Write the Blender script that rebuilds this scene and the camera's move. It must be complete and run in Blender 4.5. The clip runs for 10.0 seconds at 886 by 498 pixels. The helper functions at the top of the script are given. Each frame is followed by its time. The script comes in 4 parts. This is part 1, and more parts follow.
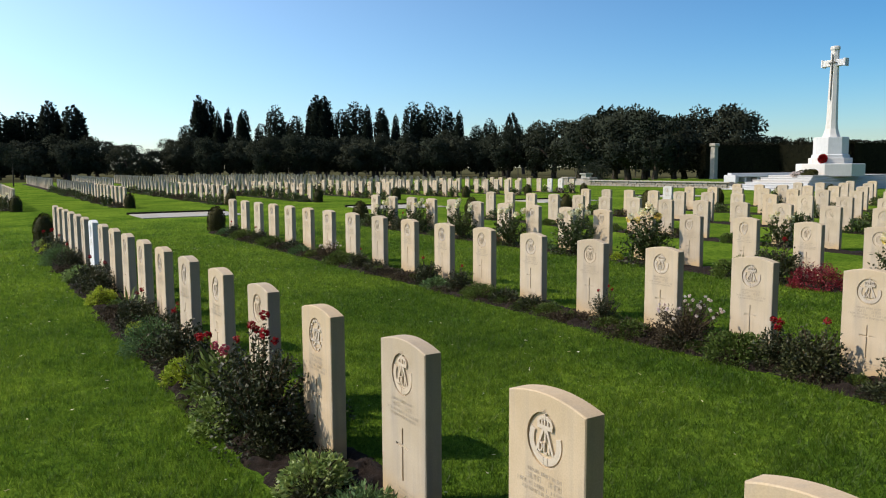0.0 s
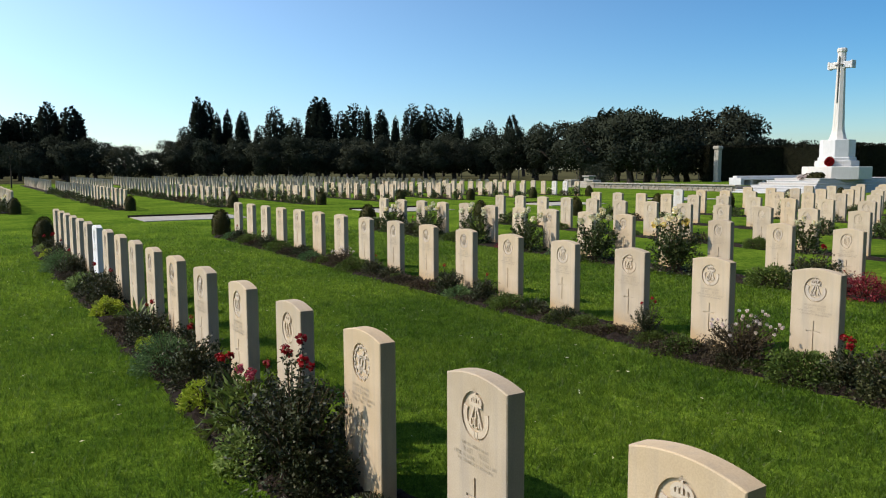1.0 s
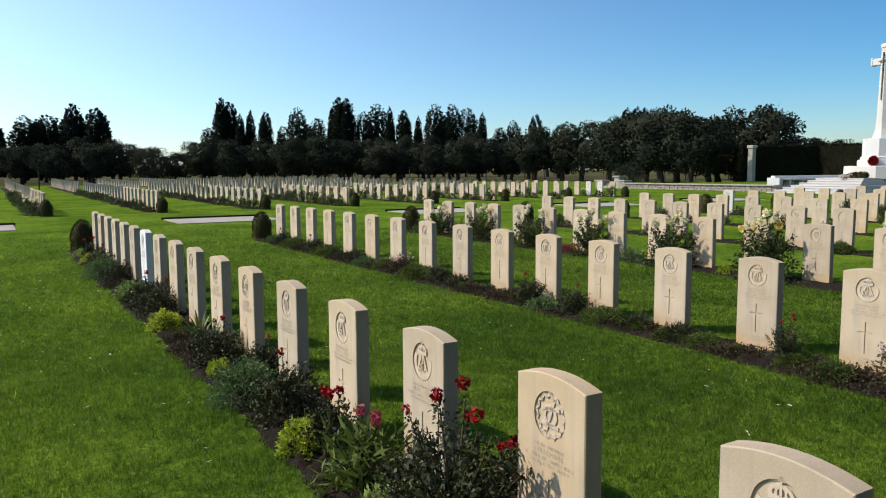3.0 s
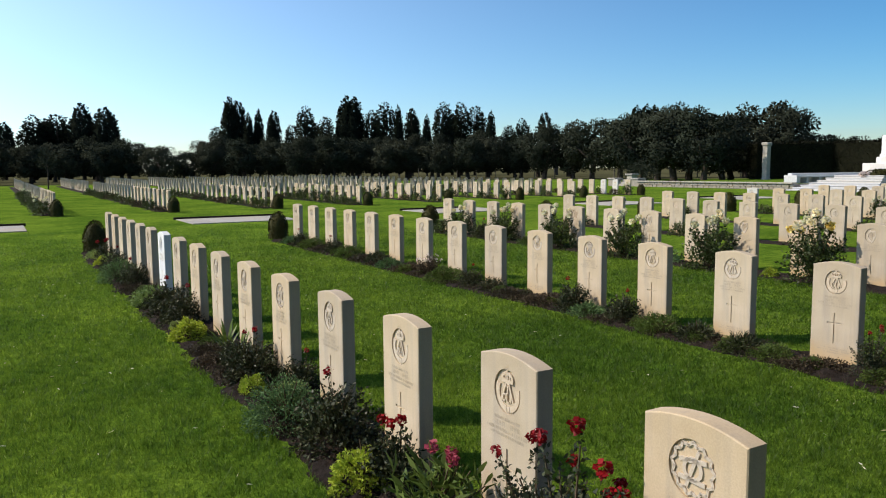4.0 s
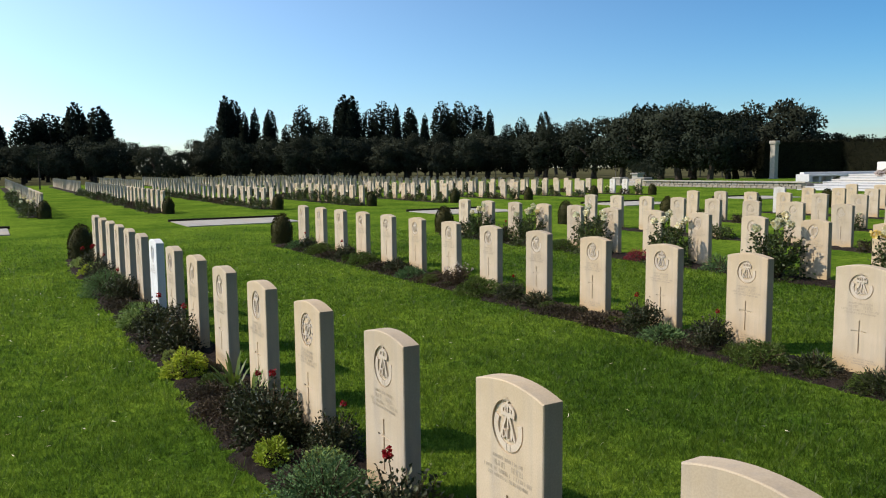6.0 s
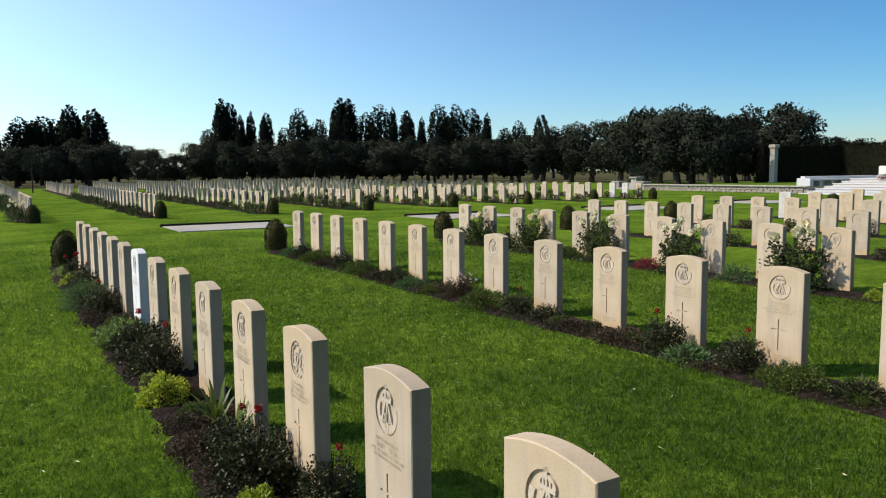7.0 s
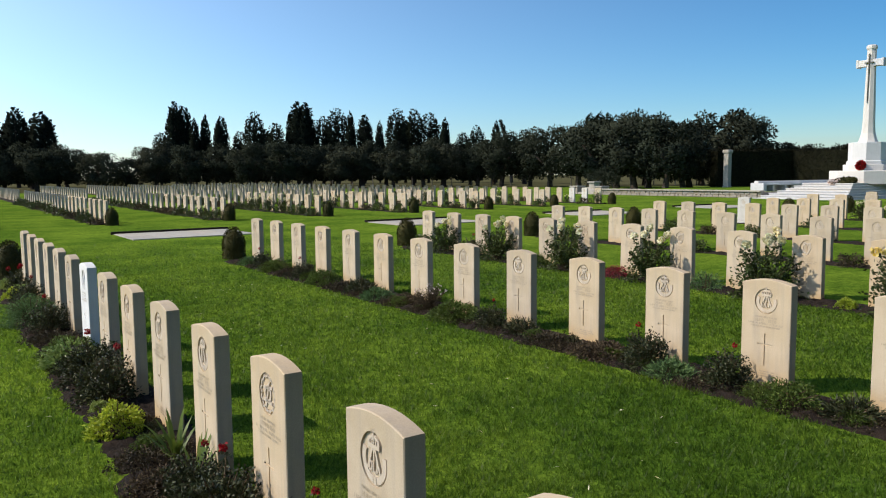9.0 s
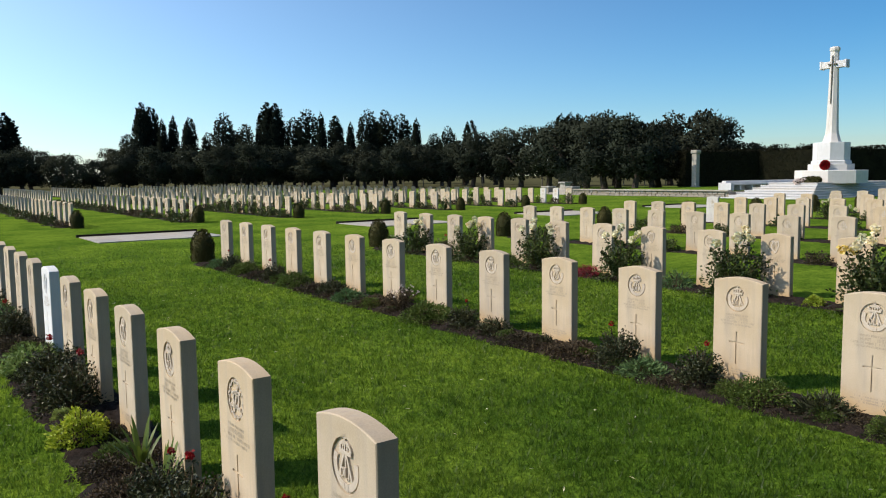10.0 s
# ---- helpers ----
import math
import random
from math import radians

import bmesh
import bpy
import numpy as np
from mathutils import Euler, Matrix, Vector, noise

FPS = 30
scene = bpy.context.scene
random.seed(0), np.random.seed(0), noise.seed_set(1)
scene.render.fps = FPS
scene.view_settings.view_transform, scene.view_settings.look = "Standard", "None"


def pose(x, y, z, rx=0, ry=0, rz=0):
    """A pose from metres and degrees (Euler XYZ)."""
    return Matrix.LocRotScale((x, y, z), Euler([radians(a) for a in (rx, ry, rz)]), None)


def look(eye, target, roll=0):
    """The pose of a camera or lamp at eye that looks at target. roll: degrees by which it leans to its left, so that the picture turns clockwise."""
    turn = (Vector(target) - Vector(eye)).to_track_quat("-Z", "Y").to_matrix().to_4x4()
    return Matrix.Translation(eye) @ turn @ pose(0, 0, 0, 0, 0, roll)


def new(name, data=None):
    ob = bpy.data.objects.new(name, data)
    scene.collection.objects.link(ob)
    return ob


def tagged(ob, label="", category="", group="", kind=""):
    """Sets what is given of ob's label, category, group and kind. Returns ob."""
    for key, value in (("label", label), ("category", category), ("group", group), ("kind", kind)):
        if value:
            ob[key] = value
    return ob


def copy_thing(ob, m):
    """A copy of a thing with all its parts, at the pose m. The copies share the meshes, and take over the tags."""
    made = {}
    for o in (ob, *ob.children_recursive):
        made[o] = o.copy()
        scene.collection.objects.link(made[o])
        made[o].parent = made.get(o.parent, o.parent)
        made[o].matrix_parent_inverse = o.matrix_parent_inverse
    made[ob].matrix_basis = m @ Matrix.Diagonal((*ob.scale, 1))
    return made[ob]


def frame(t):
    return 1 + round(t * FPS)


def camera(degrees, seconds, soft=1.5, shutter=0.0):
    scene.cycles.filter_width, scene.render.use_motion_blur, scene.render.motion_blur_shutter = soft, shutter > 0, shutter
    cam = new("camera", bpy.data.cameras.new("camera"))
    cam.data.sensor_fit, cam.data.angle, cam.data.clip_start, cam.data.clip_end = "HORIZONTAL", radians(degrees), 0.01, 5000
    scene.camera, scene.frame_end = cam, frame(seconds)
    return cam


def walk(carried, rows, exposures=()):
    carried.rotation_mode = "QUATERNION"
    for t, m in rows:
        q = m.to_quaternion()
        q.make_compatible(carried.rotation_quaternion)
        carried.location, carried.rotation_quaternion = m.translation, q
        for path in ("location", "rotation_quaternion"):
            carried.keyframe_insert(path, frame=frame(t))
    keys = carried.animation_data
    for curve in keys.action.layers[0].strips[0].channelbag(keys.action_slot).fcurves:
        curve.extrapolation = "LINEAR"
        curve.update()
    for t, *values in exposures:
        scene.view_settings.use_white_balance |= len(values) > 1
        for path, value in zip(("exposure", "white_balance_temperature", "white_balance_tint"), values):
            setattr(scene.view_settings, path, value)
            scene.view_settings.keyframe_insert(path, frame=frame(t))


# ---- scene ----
cam = camera(60.7, 10.0, soft=1.1)
PATH = [
    (0, (0.435, -0.902, 1.54), (1.504, 0.775, 1.327), -0.3),
    (0.5, (0.467, -0.64, 1.545), (1.537, 1.036, 1.333), -0.3),
    (1, (0.435, -0.332, 1.558), (1.509, 1.343, 1.35), -0.2),
    (1.5, (0.385, -0.092, 1.565), (1.456, 1.585, 1.363), -0.2),
    (2, (0.343, 0.176, 1.545), (1.403, 1.86, 1.34), -0.3),
    (2.5, (0.301, 0.454, 1.549), (1.345, 2.148, 1.345), -0.3),
    (4, (0.261, 1.354, 1.548), (1.277, 3.064, 1.338), -0.5),
    (4.5, (0.306, 1.693, 1.546), (1.317, 3.406, 1.338), -0.5),
    (5, (0.335, 2.053, 1.536), (1.348, 3.764, 1.327), -0.5),
    (5.5, (0.427, 2.401, 1.517), (1.448, 4.108, 1.305), -0.6),
    (7, (0.763, 3.209, 1.537), (1.797, 4.909, 1.335), -0.5),
    (7.5, (0.832, 3.367, 1.556), (1.874, 5.063, 1.359), -0.6),
    (8, (0.849, 3.467, 1.579), (1.903, 5.156, 1.385), -0.5),
    (8.5, (0.833, 3.562, 1.574), (1.914, 5.234, 1.386), -0.5),
    (9, (0.831, 3.547, 1.577), (1.959, 5.188, 1.385), -0.5),
    (9.5, (0.848, 3.577, 1.571), (2.016, 5.189, 1.381), -0.6),
    (10, (0.864, 3.595, 1.567), (2.052, 5.193, 1.377), -0.7),
]
walk(cam, [(t, look(eye, target, roll)) for t, eye, target, roll in PATH])

# ---- light ----
SUN_AZ, SUN_EL = -59.0, 42.5        # degrees clockwise from +y, and above the horizon
world = bpy.data.worlds.new("world")
scene.world = world
world.use_nodes = True
wn, wl = world.node_tree.nodes, world.node_tree.links
sky = wn.new("ShaderNodeTexSky")
sky.sky_type, sky.sun_disc = "NISHITA", False
sky.sun_elevation, sky.sun_rotation = radians(SUN_EL), radians(SUN_AZ % 360)
sky.air_density, sky.dust_density, sky.ozone_density = 1.0, 0.25, 6.0
bg = wn["Background"]
bg.inputs["Strength"].default_value = 0.087
tint = wn.new("ShaderNodeHueSaturation")
tint.inputs["Hue"].default_value = 0.49
deep = wn.new("ShaderNodeGamma")
deep.inputs["Gamma"].default_value = 1.35
wl.new(sky.outputs["Color"], deep.inputs["Color"])
wl.new(deep.outputs["Color"], tint.inputs["Color"])
sun_dir = Vector((math.sin(radians(SUN_AZ)) * math.cos(radians(SUN_EL)), math.cos(radians(SUN_AZ)) * math.cos(radians(SUN_EL)), math.sin(radians(SUN_EL))))
# the sky pales and brightens towards the sun, and deepens away from it
heading = wn.new("ShaderNodeTexCoord")
nearness = wn.new("ShaderNodeVectorMath")
nearness.operation = "DOT_PRODUCT"
nearness.inputs[1].default_value = sun_dir
wl.new(heading.outputs["Generated"], nearness.inputs[0])
haze = wn.new("ShaderNodeMapRange")
haze.inputs["From Min"].default_value, haze.inputs["From Max"].default_value = -0.8, 0.8
haze.inputs["To Min"].default_value, haze.inputs["To Max"].default_value = 0.44, 1.4
wl.new(nearness.outputs["Value"], haze.inputs["Value"])
pale = wn.new("ShaderNodeMapRange")
pale.inputs["From Min"].default_value, pale.inputs["From Max"].default_value = -0.3, 0.6
pale.inputs["To Min"].default_value, pale.inputs["To Max"].default_value = 1.1, 0.72
wl.new(nearness.outputs["Value"], pale.inputs["Value"])
wl.new(pale.outputs["Result"], tint.inputs["Saturation"])
wl.new(haze.outputs["Result"], tint.inputs["Value"])
wl.new(tint.outputs["Color"], bg.inputs["Color"])
sun = new("sun", bpy.data.lights.new("sun", "SUN"))
sun.data.energy, sun.data.angle, sun.data.color = 5.0, radians(0.53), (1.0, 0.885, 0.74)
sun.matrix_world = look(sun_dir * 60, (0, 0, 0))
scene.view_settings.exposure = 0.06


# ---- materials ----
def material(name, rough=0.8, spec=0.3):
    m = bpy.data.materials.new(name)
    m.use_nodes = True
    b = m.node_tree.nodes["Principled BSDF"]
    b.inputs["Roughness"].default_value = rough
    b.inputs["Specular IOR Level"].default_value = spec
    return m, m.node_tree.nodes, m.node_tree.links, b


def noise_tex(n, l, scale, detail=4.0, coords="Object", stretch=None):
    co = n.new("ShaderNodeTexCoord")
    t = n.new("ShaderNodeTexNoise")
    t.inputs["Scale"].default_value, t.inputs["Detail"].default_value = scale, detail
    if stretch:
        mp = n.new("ShaderNodeMapping")
        mp.inputs["Scale"].default_value = stretch
        l.new(co.outputs[coords], mp.inputs["Vector"])
        l.new(mp.outputs["Vector"], t.inputs["Vector"])
    else:
        l.new(co.outputs[coords], t.inputs["Vector"])
    return t.outputs["Fac"]


def ramp(n, l, fac, stops):
    r = n.new("ShaderNodeValToRGB")
    e = r.color_ramp.elements
    while len(e) < len(stops):
        e.new(0.5)
    for k, (p, c) in enumerate(stops):
        e[k].position, e[k].color = p, (*c, 1)
    l.new(fac, r.inputs["Fac"])
    return r.outputs["Color"]


def mix(n, l, a, b, fac, mode="MIX"):
    x = n.new("ShaderNodeMix")
    x.data_type, x.blend_type = "RGBA", mode
    for v, k in ((fac, 0), (a, 6), (b, 7)):
        if isinstance(v, (int, float)):
            x.inputs[k].default_value = v
        elif isinstance(v, tuple):
            x.inputs[k].default_value = (*v, 1)
        else:
            l.new(v, x.inputs[k])
    return x.outputs[2]


def bump(n, l, b, height, strength, distance):
    u = n.new("ShaderNodeBump")
    u.inputs["Strength"].default_value, u.inputs["Distance"].default_value = strength, distance
    l.new(height, u.inputs["Height"])
    l.new(u.outputs["Normal"], b.inputs["Normal"])


def stone_material(name, light, dark, stain, stain_amount=0.5, ochre=False):
    """Cut limestone: fine bedding, mottling, grey run-off stains, a shade of its own for each block."""
    m, n, l, b = material(name, 0.85, 0.25)
    big = noise_tex(n, l, 4.5, 6, "Object")
    streak = noise_tex(n, l, 1.0, 6, "Object", (18, 18, 1.6))
    fine = noise_tex(n, l, 160, 3, "Object")
    info = n.new("ShaderNodeObjectInfo")
    base = mix(n, l, light, dark, ramp(n, l, big, [(0.3, (0, 0, 0)), (0.72, (1, 1, 1))]))
    s = ramp(n, l, streak, [(0.5, (0, 0, 0)), (0.78, (stain_amount,) * 3)])
    base = mix(n, l, base, stain, s)
    tone = ramp(n, l, info.outputs["Random"], [(0.0, (0.86, 0.86, 0.88)), (0.5, (1, 1, 1)), (1.0, (1.0, 0.95, 0.88))])
    base = mix(n, l, base, tone, 1.0, "MULTIPLY")
    if ochre:
        co = n.new("ShaderNodeTexCoord")
        sep = n.new("ShaderNodeSeparateXYZ")
        l.new(co.outputs["Object"], sep.inputs[0])
        add = n.new("ShaderNodeMath")
        add.operation = "MULTIPLY_ADD"
        add.inputs[1].default_value = -0.22
        l.new(big, add.inputs[0])
        l.new(sep.outputs["Z"], add.inputs[2])
        splash = n.new("ShaderNodeMapRange")
        splash.inputs["From Min"].default_value, splash.inputs["From Max"].default_value = 0.07, -0.08
        splash.inputs["To Max"].default_value = 0.7
        l.new(add.outputs[0], splash.inputs["Value"])
        base = mix(n, l, base, (0.52, 0.36, 0.18), splash.outputs["Result"])
    grain = ramp(n, l, fine, [(0.35, (0.9, 0.9, 0.9)), (0.65, (1, 1, 1))])
    l.new(mix(n, l, base, grain, 1.0, "MULTIPLY"), b.inputs["Base Color"])
    bump(n, l, b, fine, 0.25, 0.002)
    return m


def leaf_material(name, dark, light, rough=0.5, spec=0.4, glow=0.25):
    """Leaves: two greens by leaf, a little light through the blade."""
    m, n, l, b = material(name, rough, spec)
    geo = n.new("ShaderNodeNewGeometry")
    info = n.new("ShaderNodeObjectInfo")
    big = noise_tex(n, l, 2.0, 3, "Object")
    c = mix(n, l, dark, light, geo.outputs["Random Per Island"])
    c = mix(n, l, c, ramp(n, l, big, [(0.3, (0.7, 0.7, 0.7)), (0.7, (1.15, 1.15, 1.1))]), 1.0, "MULTIPLY")
    c = mix(n, l, c, ramp(n, l, info.outputs["Random"], [(0, (0.8, 0.85, 0.8)), (1, (1.15, 1.08, 1.0))]), 1.0, "MULTIPLY")
    l.new(c, b.inputs["Base Color"])
    t = n.new("ShaderNodeBsdfTranslucent")
    l.new(c, t.inputs["Color"])
    x = n.new("ShaderNodeMixShader")
    x.inputs["Fac"].default_value = glow
    l.new(b.outputs["BSDF"], x.inputs[1])
    l.new(t.outputs["BSDF"], x.inputs[2])
    l.new(x.outputs["Shader"], n["Material Output"].inputs["Surface"])
    return m


def plain(name, a, b2, scale=8.0, rough=0.8, spec=0.3, relief=0.3, size=0.01, coords="Object"):
    m, n, l, b = material(name, rough, spec)
    f = noise_tex(n, l, scale, 6, coords)
    g = noise_tex(n, l, scale * 9, 4, coords)
    c = mix(n, l, a, b2, ramp(n, l, f, [(0.32, (0, 0, 0)), (0.68, (1, 1, 1))]))
    l.new(mix(n, l, c, ramp(n, l, g, [(0.3, (0.75, 0.75, 0.75)), (0.7, (1.1, 1.1, 1.1))]), 1.0, "MULTIPLY"), b.inputs["Base Color"])
    bump(n, l, b, g, relief, size)
    return m


LIMESTONE = stone_material("limestone", (0.5568, 0.4611, 0.335), (0.4611, 0.3697, 0.2479), (0.3306, 0.2958, 0.2523), 0.55, True)
# pinkish edge patina, darkened further so the ends' shade sits in the colour
WEATHERED_SHADED = stone_material("weathered_shaded_edge", (0.39, 0.252, 0.198), (0.285, 0.180, 0.138), (0.17, 0.116, 0.095), 0.6)
WORN_CUT = stone_material("carved_limestone", (0.57, 0.49, 0.39), (0.50, 0.42, 0.32), (0.36, 0.32, 0.27), 0.35)
# darker stone tone that stands for the shade inside carved letters
SHADE_LETTERING = plain("shade_toned_lettering", (0.40, 0.335, 0.25), (0.33, 0.275, 0.20), 40)
MARBLE = stone_material("white_marble", (0.70, 0.70, 0.69), (0.64, 0.64, 0.63), (0.5, 0.5, 0.49), 0.3)
STEPSTONE = stone_material("pale_step_stone", (0.5742, 0.5655, 0.5481), (0.5046, 0.4959, 0.4785), (0.3654, 0.3567, 0.3393), 0.4)
MONUMENT = stone_material("white_monument_stone", (0.6612, 0.6525, 0.6351), (0.609, 0.6003, 0.5829), (0.4524, 0.4437, 0.4263), 0.35)
PALESTONE = stone_material("pale_new_limestone", (0.64, 0.61, 0.55), (0.56, 0.53, 0.47), (0.42, 0.40, 0.37), 0.3)
RUBBLE = stone_material("rubble_stone", (0.3654, 0.3219, 0.261), (0.2436, 0.2175, 0.1827), (0.1566, 0.1479, 0.1305), 0.5)
GREYSTONE = stone_material("grey_garden_stone", (0.4089, 0.3828, 0.3306), (0.3219, 0.2958, 0.2523), (0.2175, 0.2001, 0.174), 0.45)
PAVING = stone_material("pale_paving", (0.42, 0.39, 0.335), (0.35, 0.325, 0.28), (0.26, 0.24, 0.21), 0.45)
SOIL = plain("dark_soil", (0.046, 0.032, 0.024), (0.015, 0.011, 0.008), 22, 0.95, 0.15, 0.9, 0.03)
BARK = plain("bark", (0.075, 0.06, 0.048), (0.035, 0.028, 0.022), 5, 0.95, 0.1, 0.8, 0.04)
STEM = plain("woody_stem", (0.10, 0.065, 0.04), (0.06, 0.05, 0.025), 30, 0.8, 0.2, 0.2, 0.002)
BRONZE = plain("dark_bronze", (0.10, 0.085, 0.06), (0.06, 0.055, 0.045), 6, 0.45, 0.5, 0.1, 0.002)
IRON = plain("weathered_post", (0.16, 0.15, 0.13), (0.1, 0.095, 0.085), 6)
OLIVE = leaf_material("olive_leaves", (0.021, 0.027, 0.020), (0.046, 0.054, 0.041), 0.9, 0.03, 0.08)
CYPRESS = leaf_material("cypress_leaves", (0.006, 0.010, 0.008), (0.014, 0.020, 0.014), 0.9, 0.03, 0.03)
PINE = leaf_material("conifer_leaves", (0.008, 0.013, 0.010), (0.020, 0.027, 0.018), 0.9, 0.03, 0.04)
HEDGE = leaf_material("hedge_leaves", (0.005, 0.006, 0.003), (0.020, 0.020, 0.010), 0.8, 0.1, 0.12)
BOX = leaf_material("clipped_box_leaves", (0.02784, 0.02871, 0.0087), (0.07395, 0.0696, 0.01914), 0.7, 0.15, 0.12)
ROSE = leaf_material("rose_leaves", (0.026, 0.043, 0.012), (0.088, 0.115, 0.034), 0.45, 0.25, 0.22)
DARKROSE = leaf_material("dark_rose_leaves", (0.019, 0.027, 0.011), (0.076, 0.084, 0.036), 0.5, 0.25, 0.12)
LIME = leaf_material("lime_green_leaves", (0.21, 0.30, 0.020), (0.50, 0.58, 0.065), 0.5, 0.3, 0.35)
MUTED = leaf_material("muted_green_leaves", (0.15, 0.21, 0.045), (0.38, 0.46, 0.15), 0.6, 0.2, 0.25)
SAGE = leaf_material("grey_green_leaves", (0.06, 0.115, 0.045), (0.15, 0.25, 0.10), 0.65, 0.15, 0.22)
GREEN = leaf_material("fresh_green_leaves", (0.045, 0.080, 0.015), (0.135, 0.19, 0.042), 0.55, 0.2, 0.28)
FRESH = leaf_material("bright_green_leaves", (0.13, 0.21, 0.045), (0.38, 0.47, 0.16), 0.42, 0.4, 0.3)
BROWNISH = leaf_material("reddish_brown_leaves", (0.036, 0.027, 0.017), (0.10, 0.076, 0.046), 0.7, 0.2, 0.15)
CRIMSON = leaf_material("crimson_leaves", (0.16, 0.010, 0.020), (0.34, 0.04, 0.06), 0.5, 0.3, 0.25)
IRIS = leaf_material("iris_leaves", (0.06, 0.11, 0.015), (0.16, 0.23, 0.04), 0.5, 0.3, 0.25)
RED = leaf_material("red_petals", (0.16, 0.003, 0.007), (0.38, 0.010, 0.016), 0.55, 0.2, 0.3)
PINK = leaf_material("pink_petals", (0.28, 0.02, 0.06), (0.52, 0.12, 0.17), 0.55, 0.2, 0.3)
CREAM = leaf_material("cream_petals", (0.80, 0.72, 0.42), (0.88, 0.85, 0.70), 0.5, 0.3, 0.3)
YELLOW = leaf_material("yellow_petals", (0.75, 0.55, 0.10), (0.85, 0.72, 0.28), 0.5, 0.3, 0.3)
WHITEPINK = leaf_material("pale_petals", (0.70, 0.55, 0.56), (0.85, 0.78, 0.78), 0.5, 0.3, 0.3)


def grass_material(name, blades):
    m, n, l, b = material(name, 0.45 if blades else 0.8, 0.3 if blades else 0.0)
    patch = noise_tex(n, l, 0.55, 6, "Object")
    tuft = noise_tex(n, l, 9.0, 5, "Object")
    fine = noise_tex(n, l, 130.0, 3, "Object")
    c = mix(n, l, (0.096, 0.172, 0.0230), (0.176, 0.266, 0.0350), ramp(n, l, patch, [(0.38, (0, 0, 0)), (0.62, (1, 1, 1))]))
    c = mix(n, l, c, ramp(n, l, tuft, [(0.32, (0.6, 0.66, 0.6)), (0.68, (1.2, 1.12, 1.0))]), 1.0, "MULTIPLY")
    small = noise_tex(n, l, 38.0, 3, "Object")
    c = mix(n, l, c, ramp(n, l, small, [(0.36, (0.62, 0.68, 0.64)), (0.66, (1.16, 1.16, 1.05))]), 1.0, "MULTIPLY")
    if blades:
        geo = n.new("ShaderNodeNewGeometry")
        c = mix(n, l, c, ramp(n, l, geo.outputs["Random Per Island"], [(0, (0.72, 0.78, 0.66)), (0.9, (1.22, 1.18, 1.05)), (0.985, (1.2, 1.15, 1.1)), (1, (3.0, 2.2, 5.0))]), 1.0, "MULTIPLY")
        l.new(c, b.inputs["Base Color"])
        t = n.new("ShaderNodeBsdfTranslucent")
        l.new(c, t.inputs["Color"])
        x = n.new("ShaderNodeMixShader")
        x.inputs["Fac"].default_value = 0.68
        l.new(b.outputs["BSDF"], x.inputs[1])
        l.new(t.outputs["BSDF"], x.inputs[2])
        l.new(x.outputs["Shader"], n["Material Output"].inputs["Surface"])
    else:
        c = mix(n, l, c, ramp(n, l, fine, [(0.3, (0.68, 0.72, 0.70)), (0.7, (1.18, 1.15, 1.08))]), 1.0, "MULTIPLY")
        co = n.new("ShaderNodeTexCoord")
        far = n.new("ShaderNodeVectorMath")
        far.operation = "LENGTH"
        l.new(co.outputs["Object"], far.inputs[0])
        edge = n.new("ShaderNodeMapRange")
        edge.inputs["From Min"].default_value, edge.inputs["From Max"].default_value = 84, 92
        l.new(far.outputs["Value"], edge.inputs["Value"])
        # far field: dry grass colour, dulled further for the shade beneath the trees
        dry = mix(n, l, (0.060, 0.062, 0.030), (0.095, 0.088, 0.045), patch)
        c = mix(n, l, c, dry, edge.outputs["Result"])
        l.new(c, b.inputs["Base Color"])
        bump(n, l, b, fine, 0.8, 0.02)
    return m


LAWN = grass_material("lawn", False)
BLADES = grass_material("grass_blades", True)


# ---- mesh helpers ----
rng = np.random.default_rng(7)


def gz(x, y):
    """The lie of the land: it rises very gently away from the nearest graves."""
    return 0.0032 * np.maximum(0.0, np.hypot(np.asarray(x) - 2.0, np.asarray(y) - 4.0) - 4.0)


def g1(x, y):
    return float(gz(x, y))


def array_mesh(name, verts, faces, smooth=False):
    """A mesh from an array of places and an array of faces that all have as many corners."""
    me = bpy.data.meshes.new(name)
    v, f = np.ascontiguousarray(verts, np.float32), np.ascontiguousarray(faces, np.int32)
    me.vertices.add(len(v))
    me.vertices.foreach_set("co", v.ravel())
    me.loops.add(f.size)
    me.loops.foreach_set("vertex_index", f.ravel())
    me.polygons.add(len(f))
    me.polygons.foreach_set("loop_start", np.arange(0, f.size, f.shape[1], dtype=np.int32))
    me.update(calc_edges=True)
    if smooth:
        me.polygons.foreach_set("use_smooth", np.ones(len(f), bool))
    return me


def part(name, bm, mat, parent=None, label=""):
    """Links a bmesh, or a mesh, as one object under a thing or a part."""
    if isinstance(bm, bmesh.types.BMesh):
        me = bpy.data.meshes.new(name)
        bmesh.ops.recalc_face_normals(bm, faces=bm.faces[:])
        bm.to_mesh(me)
        bm.free()
    else:
        me = bm
    me.materials.clear()
    me.materials.append(mat)
    ob = new(name, me)
    ob.parent = parent
    return tagged(ob, label)


def empty(name, m, label, category, group="", kind=""):
    ob = new(name)
    ob.empty_display_size = 0.1
    ob.matrix_basis = m
    return tagged(ob, label, category, group, kind)


